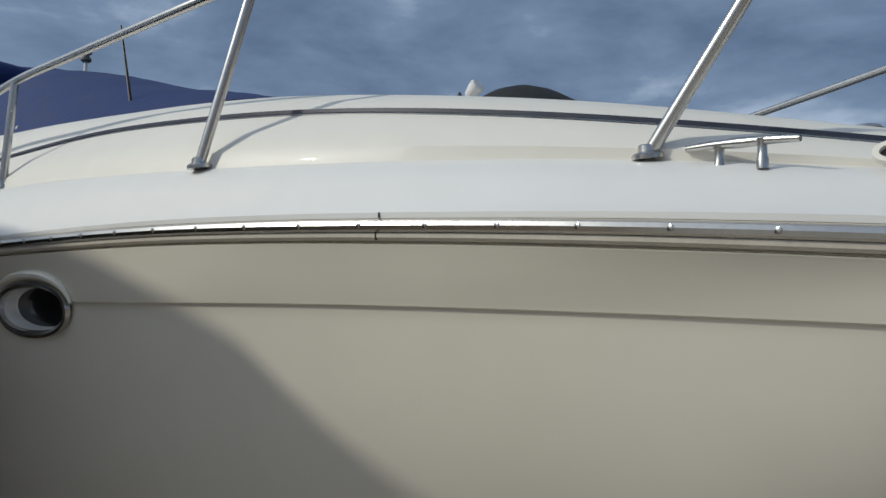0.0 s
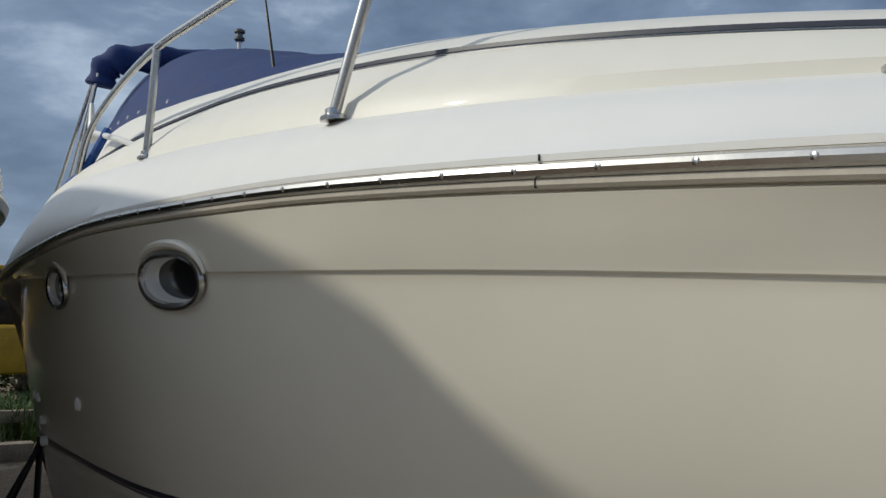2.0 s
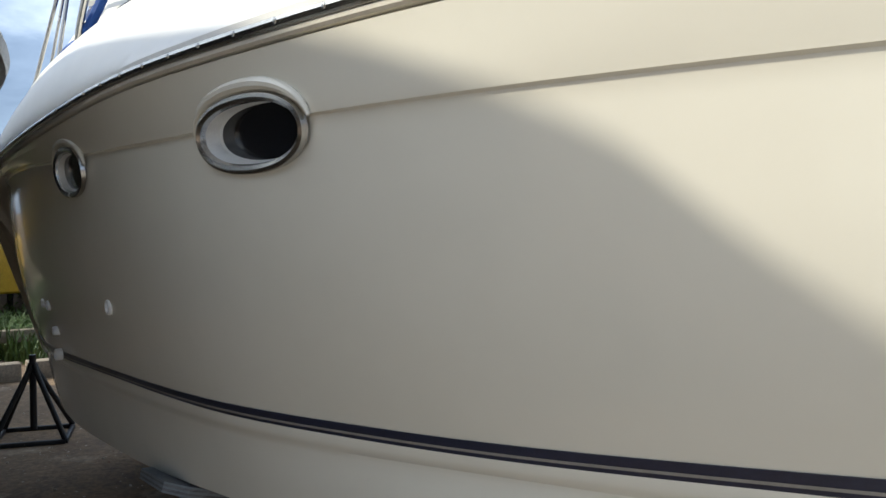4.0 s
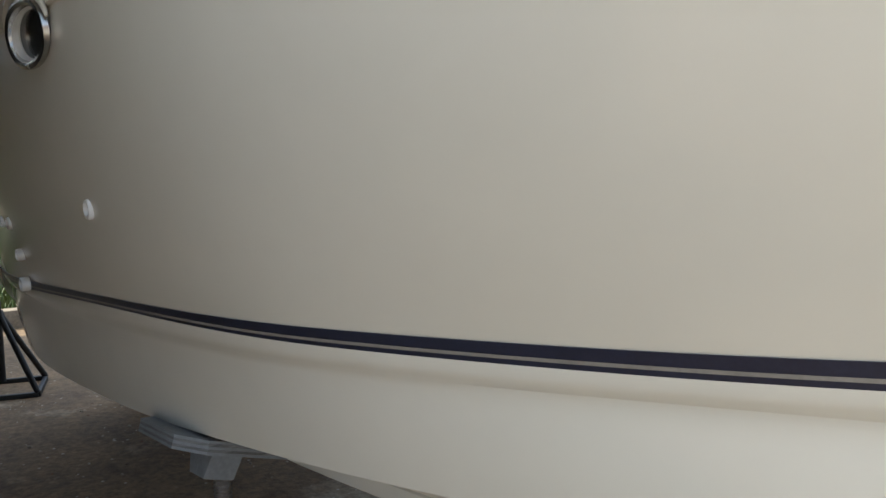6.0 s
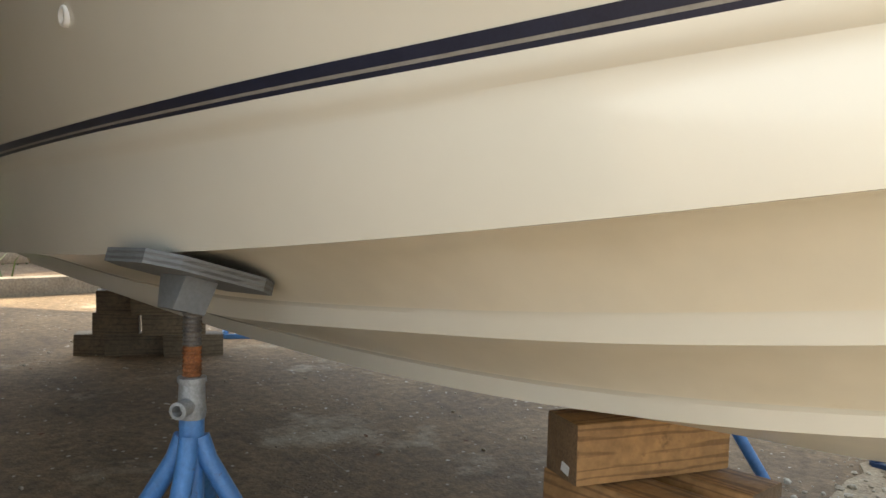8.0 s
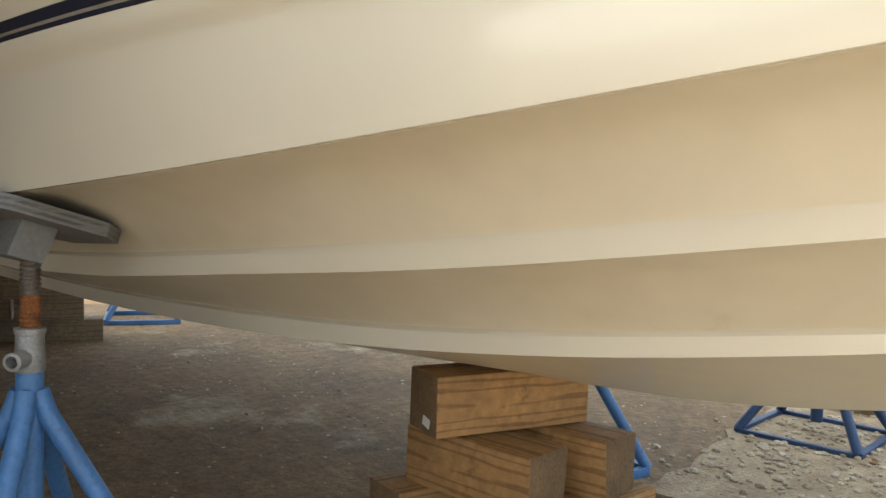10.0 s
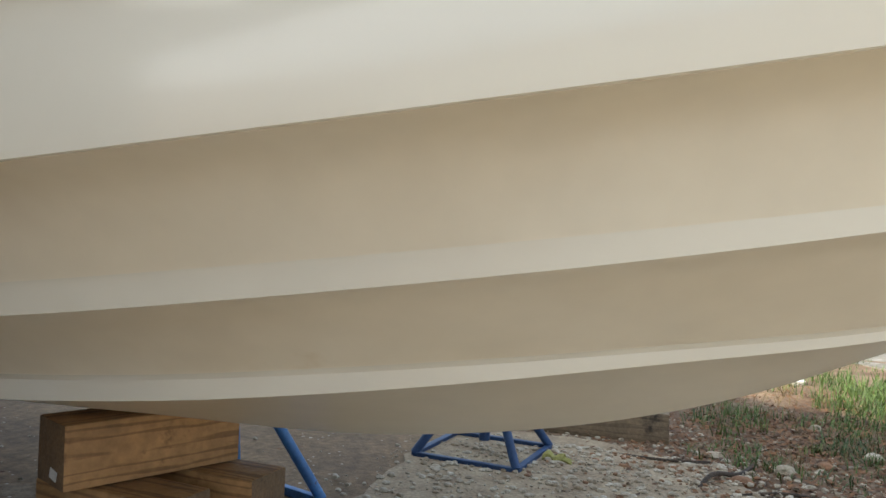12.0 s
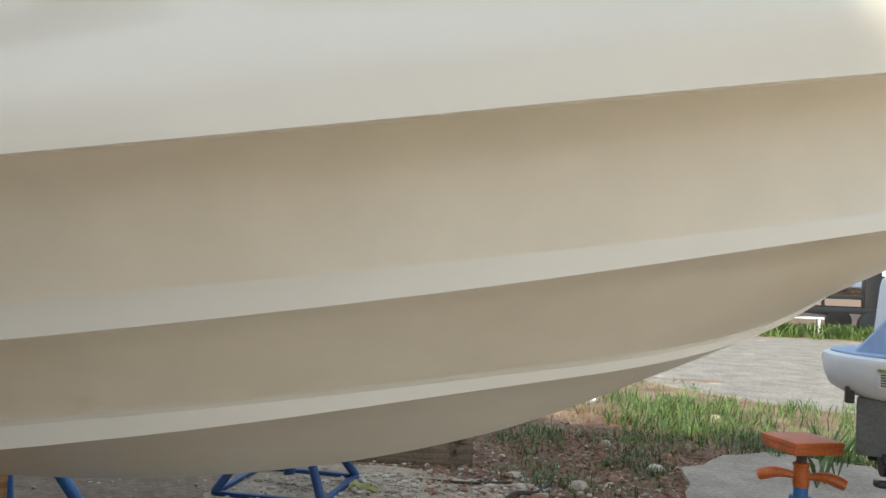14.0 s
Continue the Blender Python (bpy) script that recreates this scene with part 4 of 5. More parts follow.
# ---- ground, slabs, road ----
def patch(name, outline, z, thick, material, label, category, wob=0.05, step=0.25):
    """A flat slab with an uneven outline."""
    rnd = random.Random(len(outline) * 7 + int(abs(outline[0][0]) * 10))
    pts = []
    for (x0, y0), (x1, y1) in zip(outline, outline[1:] + outline[:1]):
        n = max(1, min(60, int(math.hypot(x1 - x0, y1 - y0) / step)))
        for k in range(n):
            t = k / n
            pts.append((x0 + (x1 - x0) * t + rnd.uniform(-wob, wob), y0 + (y1 - y0) * t + rnd.uniform(-wob, wob)))
    bm = bmesh.new()
    lo = [bm.verts.new((x, y, z - thick)) for x, y in pts]
    hi = [bm.verts.new((x, y, z)) for x, y in pts]
    for k in range(len(pts)):
        j = (k + 1) % len(pts)
        bm.faces.new((lo[k], lo[j], hi[j], hi[k]))
    bmesh.ops.triangulate(bm, faces=[bm.faces.new(hi)])
    return structure(part(name, bm, material, None, "", None), label, category)


bm = bmesh.new()
xs = [-900, -60, -20] + [x * 0.5 for x in range(-28, 25)] + [20, 60, 900]
ys = [-900, -60, -20, -8] + [y * 0.5 for y in range(-6, 37)] + [30, 60, 900]
rows = []
for y in ys:
    row = []
    for x in xs:
        h = 0.0
        if 0.0 <= x < 9 and 1.0 < y < 8.5:
            h = 0.03 * noise.noise((x * 0.9, y * 0.9, 0)) + 0.012 * noise.noise((x * 3, y * 3, 2))
        row.append((x, y, min(h, 0.02)))
    rows.append(row)
strip(bm, rows)
structure(part("ground", bm, DIRT, None, "", 60), "sandy dirt ground scattered with gravel and leaf litter", "ground")
patch("pavement", [(-0.6, -12), (-0.75, -1), (-0.98, 1.0), (-1.18, 1.9), (-1.25, 2.4), (-1.5, 4.2), (-2.2, 8), (-9.0, 8.5), (-9.0, -12)], 0.005, 0.2, CONCRETE, "dark stained concrete yard slab with pale scratches", "pavement", 0.03)
# out of view, added as a reflector for the forward hull
patch("bounce_apron", [(1.0, -12), (0.75, -1.07), (2.0, -1.07), (3.5, -0.7), (9, -1.8), (9, -12)], 0.010, 0.2, BOUNCE_APRON, "unseen pale apron added to bounce light onto the hull", "pavement", 0.03)
# added below the bow as a reflector for the bottom panels
patch("bounce_bed", [(-0.45, -0.95), (0.5, -1.0), (2.0, -0.98), (3.4, -0.6), (3.0, 0.6), (1.2, 0.9), (-0.55, 0.85)], 0.014, 0.2, SAND, "pale sand added under the bow to bounce light upwards", "ground", 0.05)
patch("gravel_bed", [(-1.02, 0.9), (-0.5, 0.95), (0.45, 1.3), (0.55, 2.0), (0.2, 2.55), (-0.5, 2.75), (-1.25, 2.7), (-1.2, 1.9)], 0.021, 0.2, GRAVEL_BED, "pale sandy gravel bed beside the slab", "ground", 0.03, 0.12)
patch("road", [(-12, 8.6), (0.8, 7.6), (2.0, 6.6), (3.1, 6.0), (12, 5.6), (60, 5.6), (60, 17.5), (8, 17.3), (3, 17.1), (-14, 17.8)], 0.008, 0.2, ROAD, "pale gravel road in full light", "road", 0.12, 0.5)
patch("slab", [(0.98, 2.75), (1.0, 3.3), (1.25, 3.75), (1.55, 3.95), (2.1, 3.8), (2.3, 3.0), (2.6, 1.4), (1.2, 1.2)], 0.045, 0.2, SLAB, "broken pale concrete slab", "slab", 0.04, 0.15)
patch("side_road", [(2.9, 4.1), (3.3, 5.0), (9, 5.5), (9, 2.0), (3.1, 2.2)], 0.012, 0.2, ROAD, "grey wet patch of gravel beside the slab", "road", 0.08)

# kerb of old beams along the yard's edge
for k in range(6):
    y = -3.6 + 1.9 * k
    bm = bmesh.new()
    box(bm, (0.2, 1.84, 0.20), (-9.05 + 0.04 * math.sin(k * 2.1), y, 0.10), Matrix.Rotation(radians(2 * math.sin(k * 1.7)), 3, "Z"), 0.02)
    tagged(part("kerb_beam", bm, SLAB), "pale concrete kerb bar at the yard edge", "kerb", "kerb bars")
bm = bmesh.new()
box(bm, (0.12, 12.0, 0.16), (-10.6, 1.0, 0.30), None, 0.02)
for y in (-4.5, -1.5, 1.5, 4.5):
    box(bm, (0.12, 0.12, 0.3), (-10.6, y, 0.12), None, 0.01)
tagged(part("low_fence", bm, SLAB), "low pale guard rail behind the yard edge", "fence")


# ---- loose stones, litter, grass ----
def pebble_bm(bm, p, r, rnd):
    n = 6
    a0 = rnd.uniform(0, 6.28)
    sx, sy, sz = r * rnd.uniform(0.8, 1.4), r * rnd.uniform(0.7, 1.1), r * rnd.uniform(0.45, 0.8)
    top = bm.verts.new((p[0] + sx * rnd.uniform(-.2, .2), p[1], p[2] + sz))
    ring = [[bm.verts.new((p[0] + sx * k2 * math.cos(a0 + 6.283 * k / n) * rnd.uniform(.8, 1.15), p[1] + sy * k2 * math.sin(a0 + 6.283 * k / n) * rnd.uniform(.8, 1.15), p[2] + sz * h)) for k in range(n)]
            for k2, h in ((0.65, 0.8), (1.0, 0.15), (0.8, -0.5))]
    for k in range(n):
        j = (k + 1) % n
        bm.faces.new((top, ring[0][k], ring[0][j]))
        bm.faces.new((ring[0][k], ring[1][k], ring[1][j], ring[0][j]))
        bm.faces.new((ring[1][k], ring[2][k], ring[2][j], ring[1][j]))


rnd = random.Random(11)
for nm, mm, count, rmin, rmax, lab in (("gravel", STONE, 4500, 0.004, 0.022, "pale limestone gravel scattered over the dirt"), ("grit", STONE_R, 1400, 0.004, 0.018, "reddish broken grit among the gravel")):
    bm = bmesh.new()
    for _ in range(count):
        x, y = rnd.uniform(-1.3, 1.5), rnd.gauss(2.2, 0.75)
        if nm == "grit":
            x, y = rnd.uniform(-0.6, 1.3), rnd.gauss(3.1, 0.6)
        if y < 0.95 or (x < -1.0 and rnd.random() < 0.6):
            continue
        pebble_bm(bm, (x, y, 0.024 if x < 0.5 and y < 2.6 else 0.006), rmin + (rmax - rmin) * rnd.random() ** 2.6, rnd)
    tagged(part(nm, bm, mm, None, "", 50), lab, "gravel", "", "stuff")
bm = bmesh.new()
for _ in range(420):
    x, y = rnd.uniform(-8, -0.8), rnd.uniform(-1.4, 4.5)
    pebble_bm(bm, (x, y, 0.013), 0.003 + 0.011 * rnd.random() ** 3, rnd)
tagged(part("yard_grit", bm, STONE, None, "", 50), "small grit strewn on the concrete", "gravel", "", "stuff")
for x, y, r, mm in ((0.03, 2.55, 0.05, STONE), (0.16, 2.62, 0.035, STONE), (-0.25, 2.35, 0.035, STONE_R), (0.28, 2.42, 0.045, STONE_R), (0.45, 2.7, 0.06, STONE), (0.38, 2.3, 0.03, STONE), (0.62, 2.95, 0.05, STONE_R),
                    (0.1, 2.85, 0.04, STONE), (0.85, 3.3, 0.055, STONE), (1.35, 5.25, 0.06, STONE), (0.55, 3.9, 0.05, STONE), (-0.02, 2.2, 0.028, STONE), (0.9, 2.6, 0.04, STONE), (0.33, 5.8, 0.09, PLASTIC)):
    bm = bmesh.new()
    pebble_bm(bm, (x, y, r * 0.3), r, rnd)
    bmesh.ops.subdivide_edges(bm, edges=bm.edges, cuts=1, use_grid_fill=True, smooth=0.3)
    tagged(part("stone", bm, mm, None, "", 40), "broken piece of stone lying on the dirt", "stone", "loose stones")

# scuffs and dead leaf scraps on the yard slab
bm = bmesh.new()
for _ in range(26):
    x, y, a = rnd.uniform(-7.5, -1.3), rnd.uniform(-0.9, 4.0), rnd.gauss(0.2, 0.5)
    ln, w = rnd.uniform(0.04, 0.32), rnd.uniform(0.002, 0.006)
    d, n = Vector((math.cos(a), math.sin(a), 0)), Vector((-math.sin(a), math.cos(a), 0))
    p = Vector((x, y, 0.0085))
    row = [p + d * ln * (k / 5 - 0.5) + n * rnd.gauss(0, 0.006) for k in range(6)]
    strip(bm, [[q - n * w * rnd.uniform(0.2, 1.2) for q in row], [q + n * w * rnd.uniform(0.2, 1.2) for q in row]])
tagged(part("scuff_marks", bm, SLAB, None, "", None), "pale scuffs and scratches across the concrete", "scuffs", "", "stuff")
bm = bmesh.new()
for _ in range(420):
    x, y, a = rnd.uniform(-7.5, -1.1), rnd.uniform(-1.2, 4.2), rnd.uniform(0, 6.28)
    s1 = rnd.uniform(0.004, 0.02)
    c, d = Vector((math.cos(a), math.sin(a), rnd.uniform(-.3, .3))) * s1, Vector((-math.sin(a), math.cos(a), rnd.uniform(-.3, .3))) * s1 * 0.5
    bm.faces.new([bm.verts.new(Vector((x, y, 0.011)) + k) for k in (-c, d, c, -d)])
tagged(part("yard_litter", bm, LITTER, None, "", None), "dark leaf scraps strewn on the concrete", "litter", "", "stuff")

# leaf litter: small curled flakes
bm = bmesh.new()
for _ in range(8000):
    x, y = rnd.gauss(0.55, 0.55), rnd.gauss(3.5, 0.85)
    if y < 1.6 or x < -1.0:
        continue
    a, s = rnd.uniform(0, 6.28), rnd.uniform(0.008, 0.028)
    z = 0.004 + rnd.random() * 0.03
    c, d = Vector((math.cos(a), math.sin(a), rnd.uniform(-.4, .4))) * s, Vector((-math.sin(a), math.cos(a), rnd.uniform(-.4, .4))) * s * 0.45
    p = Vector((x, y, z))
    q = [bm.verts.new(p + k) for k in (-c, d, c, -d)]
    bm.faces.new(q)
tagged(part("leaf_litter", bm, LITTER, None, "", None), "reddish brown dead leaves and twigs on the dirt", "litter", "", "stuff")
for pts, r in (([(0.12, 2.2, 0.01), (0.16, 2.35, 0.05), (0.26, 2.5, 0.03), (0.3, 2.75, 0.02)], 0.011), ([(0.2, 2.1, 0.01), (0.5, 2.3, 0.03), (0.9, 2.25, 0.01)], 0.008), ([(-0.4, 2.6, 0.01), (-0.1, 2.55, 0.03), (0.1, 2.7, 0.015)], 0.007)):
    bm = bmesh.new()
    tube(bm, smooth_path(pts, 5), r, 7)
    tagged(part("stick", bm, BARK), "dry bent stick on the ground", "stick", "sticks")


def blades(bm, x, y, h, rnd, w=0.0035, z=0.0, lean=0.5):
    a = rnd.uniform(0, 6.28)
    d = Vector((math.cos(a), math.sin(a), 0))
    s = Vector((-d.y, d.x, 0)) * w
    p = Vector((x, y, z))
    l = rnd.uniform(0.15, lean) * h
    m1, m2, tip = p + d * l * 0.25 + Vector((0, 0, h * 0.45)), p + d * l * 0.6 + Vector((0, 0, h * 0.8)), p + d * l * 1.25 + Vector((0, 0, h * rnd.uniform(0.8, 1.0)))
    v = [bm.verts.new(q) for q in (p - s, p + s, m1 + s * 0.9, m1 - s * 0.9, m2 + s * 0.6, m2 - s * 0.6, tip)]
    bm.faces.new((v[0], v[1], v[2], v[3]))
    bm.faces.new((v[3], v[2], v[4], v[5]))
    bm.faces.new((v[5], v[4], v[6]))


def grass(name, spots, mm, label, seed, w=0.0035):
    """Blades in tufts: (x, y, spread x, spread y, tufts, blade height)."""
    r = random.Random(seed)
    bm = bmesh.new()
    for cx, cy, sx, sy, n, h in spots:
        for _ in range(n):
            x, y = r.gauss(cx, sx), r.gauss(cy, sy)
            if (0.95 < x < 2.4 and 1.2 < y < 3.8) or (-9.3 < x < -0.95 and y < 8) or (x < 0.35 and 0 < y < 2.6):
                continue
            for _ in range(r.randint(7, 14)):
                blades(bm, x + r.gauss(0, 0.045), y + r.gauss(0, 0.045), h * r.uniform(0.3, 1.1), r, w, 0.0, 1.1)
    return tagged(part(name, bm, mm, None, "", None), label, "grass", "", "stuff")


grass("grass", [(0.05, 3.9, 0.13, 0.2, 34, 0.10), (0.15, 3.0, 0.08, 0.1, 9, 0.09), (0.72, 3.7, 0.12, 0.45, 55, 0.08), (1.1, 5.0, 0.30, 0.45, 140, 0.13), (0.35, 2.75, 0.08, 0.12, 8, 0.09), (2.0, 4.15, 0.45, 0.25, 120, 0.13), (0.7, 6.0, 0.35, 0.4, 60, 0.13), (1.5, 5.9, 0.6, 0.4, 90, 0.14), (0.95, 4.3, 0.12, 0.35, 40, 0.07), (2.2, 4.4, 0.3, 0.25, 60, 0.13), (2.7, 5.5, 0.5, 0.5, 70, 0.14),
                (0.75, 3.2, 0.10, 0.3, 20, 0.06), (2.55, 3.0, 0.15, 0.4, 40, 0.10), (0.1, 7.6, 0.6, 0.3, 30, 0.10)], GRASS, "fresh green grass tufts on the dirt", 5)
grass("dry_grass", [(0.9, 3.6, 0.4, 0.5, 40, 0.08), (0.4, 4.6, 0.6, 0.6, 40, 0.10), (1.6, 5.0, 0.6, 0.6, 30, 0.10)], DRY, "straw-coloured dry grass among the litter", 6, 0.0025)
grass("verge_grass", [(x, 18.2 + 0.25 * (x % 2), 0.7, 0.35, 70, 0.34) for x in range(-6, 16)], GRASS, "green verge along the far road edge", 7, 0.012)
grass("yard_grass", [(-11.6, y, 0.8, 0.9, 150, 0.5) for y in range(-4, 9)] , GRASS, "green grass behind the yard kerb", 8, 0.010)
# tall weed stems by the slab
bm = bmesh.new()
for x, y, h in ((1.72, 3.2, 0.36), (1.80, 3.3, 0.30), (1.66, 3.1, 0.22)):
    a = rnd.uniform(0, 6.28)
    for k in range(4):
        b = a + k * 1.5
        s = Vector((-math.sin(b), math.cos(b), 0)) * 0.014
        p0, p1, p2 = Vector((x, y, 0.04)), Vector((x + 0.06 * math.cos(b), y + 0.06 * math.sin(b), 0.04 + h * 0.6)), Vector((x + 0.16 * math.cos(b), y + 0.16 * math.sin(b), 0.04 + h))
        v = [bm.verts.new(q) for q in (p0 - s * 0.2, p0 + s * 0.2, p1 + s, p1 - s, p2)]
        bm.faces.new(v[:4])
        bm.faces.new((v[3], v[2], v[4]))
tagged(part("weed", bm, GRASS, None, "", None), "broad-leaved green weed at the slab's edge", "weed", "", "stuff")

# yellow glove under the stand
bm = bmesh.new()
rows = []
for u in np.linspace(0, 1, 12):
    rows.append([(-0.62 + 0.10 * u, 2.24 + 0.03 * math.cos(a) * (1 - 0.3 * u) + 0.02 * math.sin(u * 7), 0.035 + (0.02 + 0.008 * math.sin(u * 9)) * math.sin(a)) for a in np.linspace(0, 2 * math.pi, 11)])
strip(bm, rows)
for k in range(3):
    tube(bm, smooth_path([(-0.53, 2.23 + 0.015 * k, 0.035), (-0.50, 2.225 + 0.018 * k, 0.03), (-0.475, 2.22 + 0.02 * k, 0.02)], 4), 0.007, 8)
tagged(part("work_glove", bm, GLOVE), "crumpled yellow work glove on the stand's base", "glove")

# ---- unseen low dark wall, added to block sunlit ground beyond the boat alongside ----
bm = bmesh.new()
box(bm, (11.2, 0.2, 1.9), (-6.6, -4.7, 0.95), None, 0.01)
structure(part("light_blocker", bm, BLACK), "unseen dark wall added to block light from the ground behind", "wall")


# ---- stern of another boat beside the slab ----
ob2 = thing("moored_stern", (0, 0, 0), "white boat stern with a pale blue swim platform and outdrive", "boat")
C2 = Vector((1.80, 1.72, -0.02))
def disc(bm, c, prof, sx=1.0, sy=1.0, sides=40):
    lathe(bm, prof, Matrix.Translation(c) @ Matrix.Diagonal((sx, sy, 1, 1)), sides)
bm = bmesh.new()
disc(bm, C2, [(0.34, 0.735), (0.385, 0.76), (0.405, 0.80), (0.415, 0.86), (0.41, 0.875), (0.39, 0.882)])
part("platform", bm, DECK, ob2, "white rounded swim platform")
bm = bmesh.new()
disc(bm, C2, [(0.385, 0.880), (0.385, 0.888), (0.375, 0.890)])
part("platform_deck", bm, PALE_BLUE, ob2, "pale blue non-slip deck")
bm = bmesh.new()
box(bm, (0.62, 0.46, 0.30), C2 + Vector((0.11, 0, 1.03)), None, 0.05, 3)
for v in bm.verts:
    v.co.x += 0.10 * max(0, v.co.z - 0.9)
tr = part("transom", bm, DECK, ob2, "white transom moulding")
bm = bmesh.new()
vs = [bm.verts.new(C2 + Vector(q)) for q in ((-0.33, -0.10, 0.89), (-0.19, -0.20, 0.89), (-0.18, -0.19, 1.10), (-0.33, -0.08, 0.893), (-0.18, -0.14, 0.89), (-0.17, -0.13, 1.10))]
bm.faces.new((vs[0], vs[1], vs[2])), bm.faces.new((vs[0], vs[2], vs[5], vs[3])), bm.faces.new((vs[3], vs[5], vs[4]))
part("gusset", bm, PALE_BLUE, ob2, "sloping pale blue side")
bm = bmesh.new()
box(bm, (0.60, 0.42, 0.17), C2 + Vector((0.13, 0, 1.285)), None, 0.055, 4)
for v in bm.verts:
    v.co.x += 0.35 * max(0, v.co.z - 1.2)
part("cowl", bm, COWL, ob2, "faded yellow engine cowl")
# caution label with unreadable lines
bm = bmesh.new()
def curved_label(bm, a0, a1, r, z0, z1):
    rows = []
    for z in (z0, z1):
        rows.append([C2 + Vector((r * math.cos(a), r * math.sin(a), z)) for a in np.linspace(a0, a1, 8)])
    strip(bm, rows)
curved_label(bm, radians(222), radians(234), 0.4125, 0.785, 0.85)
lb = part("caution_label", bm, LABEL, ob2, "white caution label with a yellow band")
bm = bmesh.new()
curved_label(bm, radians(222.3), radians(233.7), 0.4145, 0.838, 0.849)
part("label_band", bm, GLOVE, lb, "yellow band")
for k in range(5):
    bm = bmesh.new()
    curved_label(bm, radians(224), radians(233), 0.4145, 0.792 + 0.009 * k, 0.796 + 0.009 * k)
    part("print_line", bm, INK, lb)
bm = bmesh.new()
box(bm, (0.055, 0.003, 0.13), C2 + Vector((-0.115, -0.2335, 1.02)), None, 0.0)
lb2 = part("warning_label", bm, LABEL, ob2, "white label with fine print")
for k in range(11):
    bm = bmesh.new()
    box(bm, (0.042, 0.003, 0.004), C2 + Vector((-0.115, -0.2350, 0.965 + 0.0105 * k)), None, 0.0)
    part("print_line", bm, INK, lb2)
bm = bmesh.new()
box(bm, (0.20, 0.05, 0.20), C2 + Vector((-0.235, -0.16, 0.635)), Matrix.Rotation(radians(-16), 3, "Z"), 0.008)
part("trim_tab", bm, GREY_METAL, ob2, "grey metal trim plate")
bm = bmesh.new()
lathe(bm, [(0.05, 0.2), (0.10, 0.3), (0.13, 0.5), (0.20, 0.62), (0.20, 0.76)], Matrix.Translation(C2 + Vector((-0.02, 0, 0))), 20)
part("drive_leg", bm, DECK, ob2, "white outdrive leg")
bm = bmesh.new()
for k in range(3):
    a = k * 2.094 + 0.4
    box(bm, (0.16, 0.025, 0.07), C2 + Vector((-0.18, 0.09 * math.cos(a) - 0.1, 0.50 + 0.07 * math.sin(a))), Matrix.Rotation(a, 3, "X"), 0.01)
lathe(bm, [(0.02, -0.08), (0.045, 0), (0.045, 0.08)], Matrix.Translation(C2 + Vector((-0.16, -0.1, 0.50))) @ pose(0, 0, 0, 0, -90, 0), 14)
part("propeller", bm, BLACK, ob2, "black propeller")
bm = bmesh.new()
box(bm, (0.03, 0.03, 0.06), C2 + Vector((-0.355, -0.13, 0.74)), None, 0.006)
part("cleat", bm, BLACK, ob2)
bm = bmesh.new()
box(bm, (0.3, 0.4, 0.22), C2 + Vector((0.1, 0.1, 0.11)), None, 0.02)
part("keel_block", bm, TIMBER_D, ob2, "timber chock")

# ---- far side of the road: trailers, pontoon boats, trees ----
def trailer(at, turn, ln, group="boat trailers"):
    t = thing("boat_trailer", at, "black steel boat trailer parked on the far verge", "trailer", group, turn)
    for y in (-0.9, 0.9):
        bm = bmesh.new()
        box(bm, (ln, 0.09, 0.13), (0, y, 0.62), None, 0.01)
        part("beam", bm, BLACK, t)
        bm = bmesh.new()
        box(bm, (ln * 0.9, 0.12, 0.09), (0, y * 0.7, 0.92), None, 0.01)
        part("bunk", bm, BLACK, t)
    for k in range(5):
        bm = bmesh.new()
        box(bm, (0.08, 1.8, 0.1), (-ln / 2 + 0.3 + k * (ln - 0.6) / 4, 0, 0.55), None, 0.008)
        part("cross_bar", bm, BLACK, t)
        for y in (-0.63, 0.63):
            bm = bmesh.new()
            box(bm, (0.06, 0.06, 0.36), (-ln / 2 + 0.3 + k * (ln - 0.6) / 4, y, 0.74), None, 0.005)
            part("upright", bm, BLACK, t)
    for x in (-0.5, 0.35):
        for y in (-0.95, 0.95):
            bm = bmesh.new()
            lathe(bm, [(0.14, -0.1), (0.29, -0.09), (0.31, -0.05), (0.31, 0.05), (0.29, 0.09), (0.14, 0.1)], Matrix.Translation((x, y, 0.31)) @ pose(0, 0, 0, 90, 0, 0), 22)
            w = part("wheel", bm, BLACK, t, "black tyre")
            bm = bmesh.new()
            lathe(bm, [(0.15, -0.085), (0.12, -0.06), (0.05, -0.07)], Matrix.Translation((x, y, 0.31)) @ pose(0, 0, 0, 90, 0, 0), 16)
            part("rim", bm, GREY_METAL, w, "dull rim")
    return t


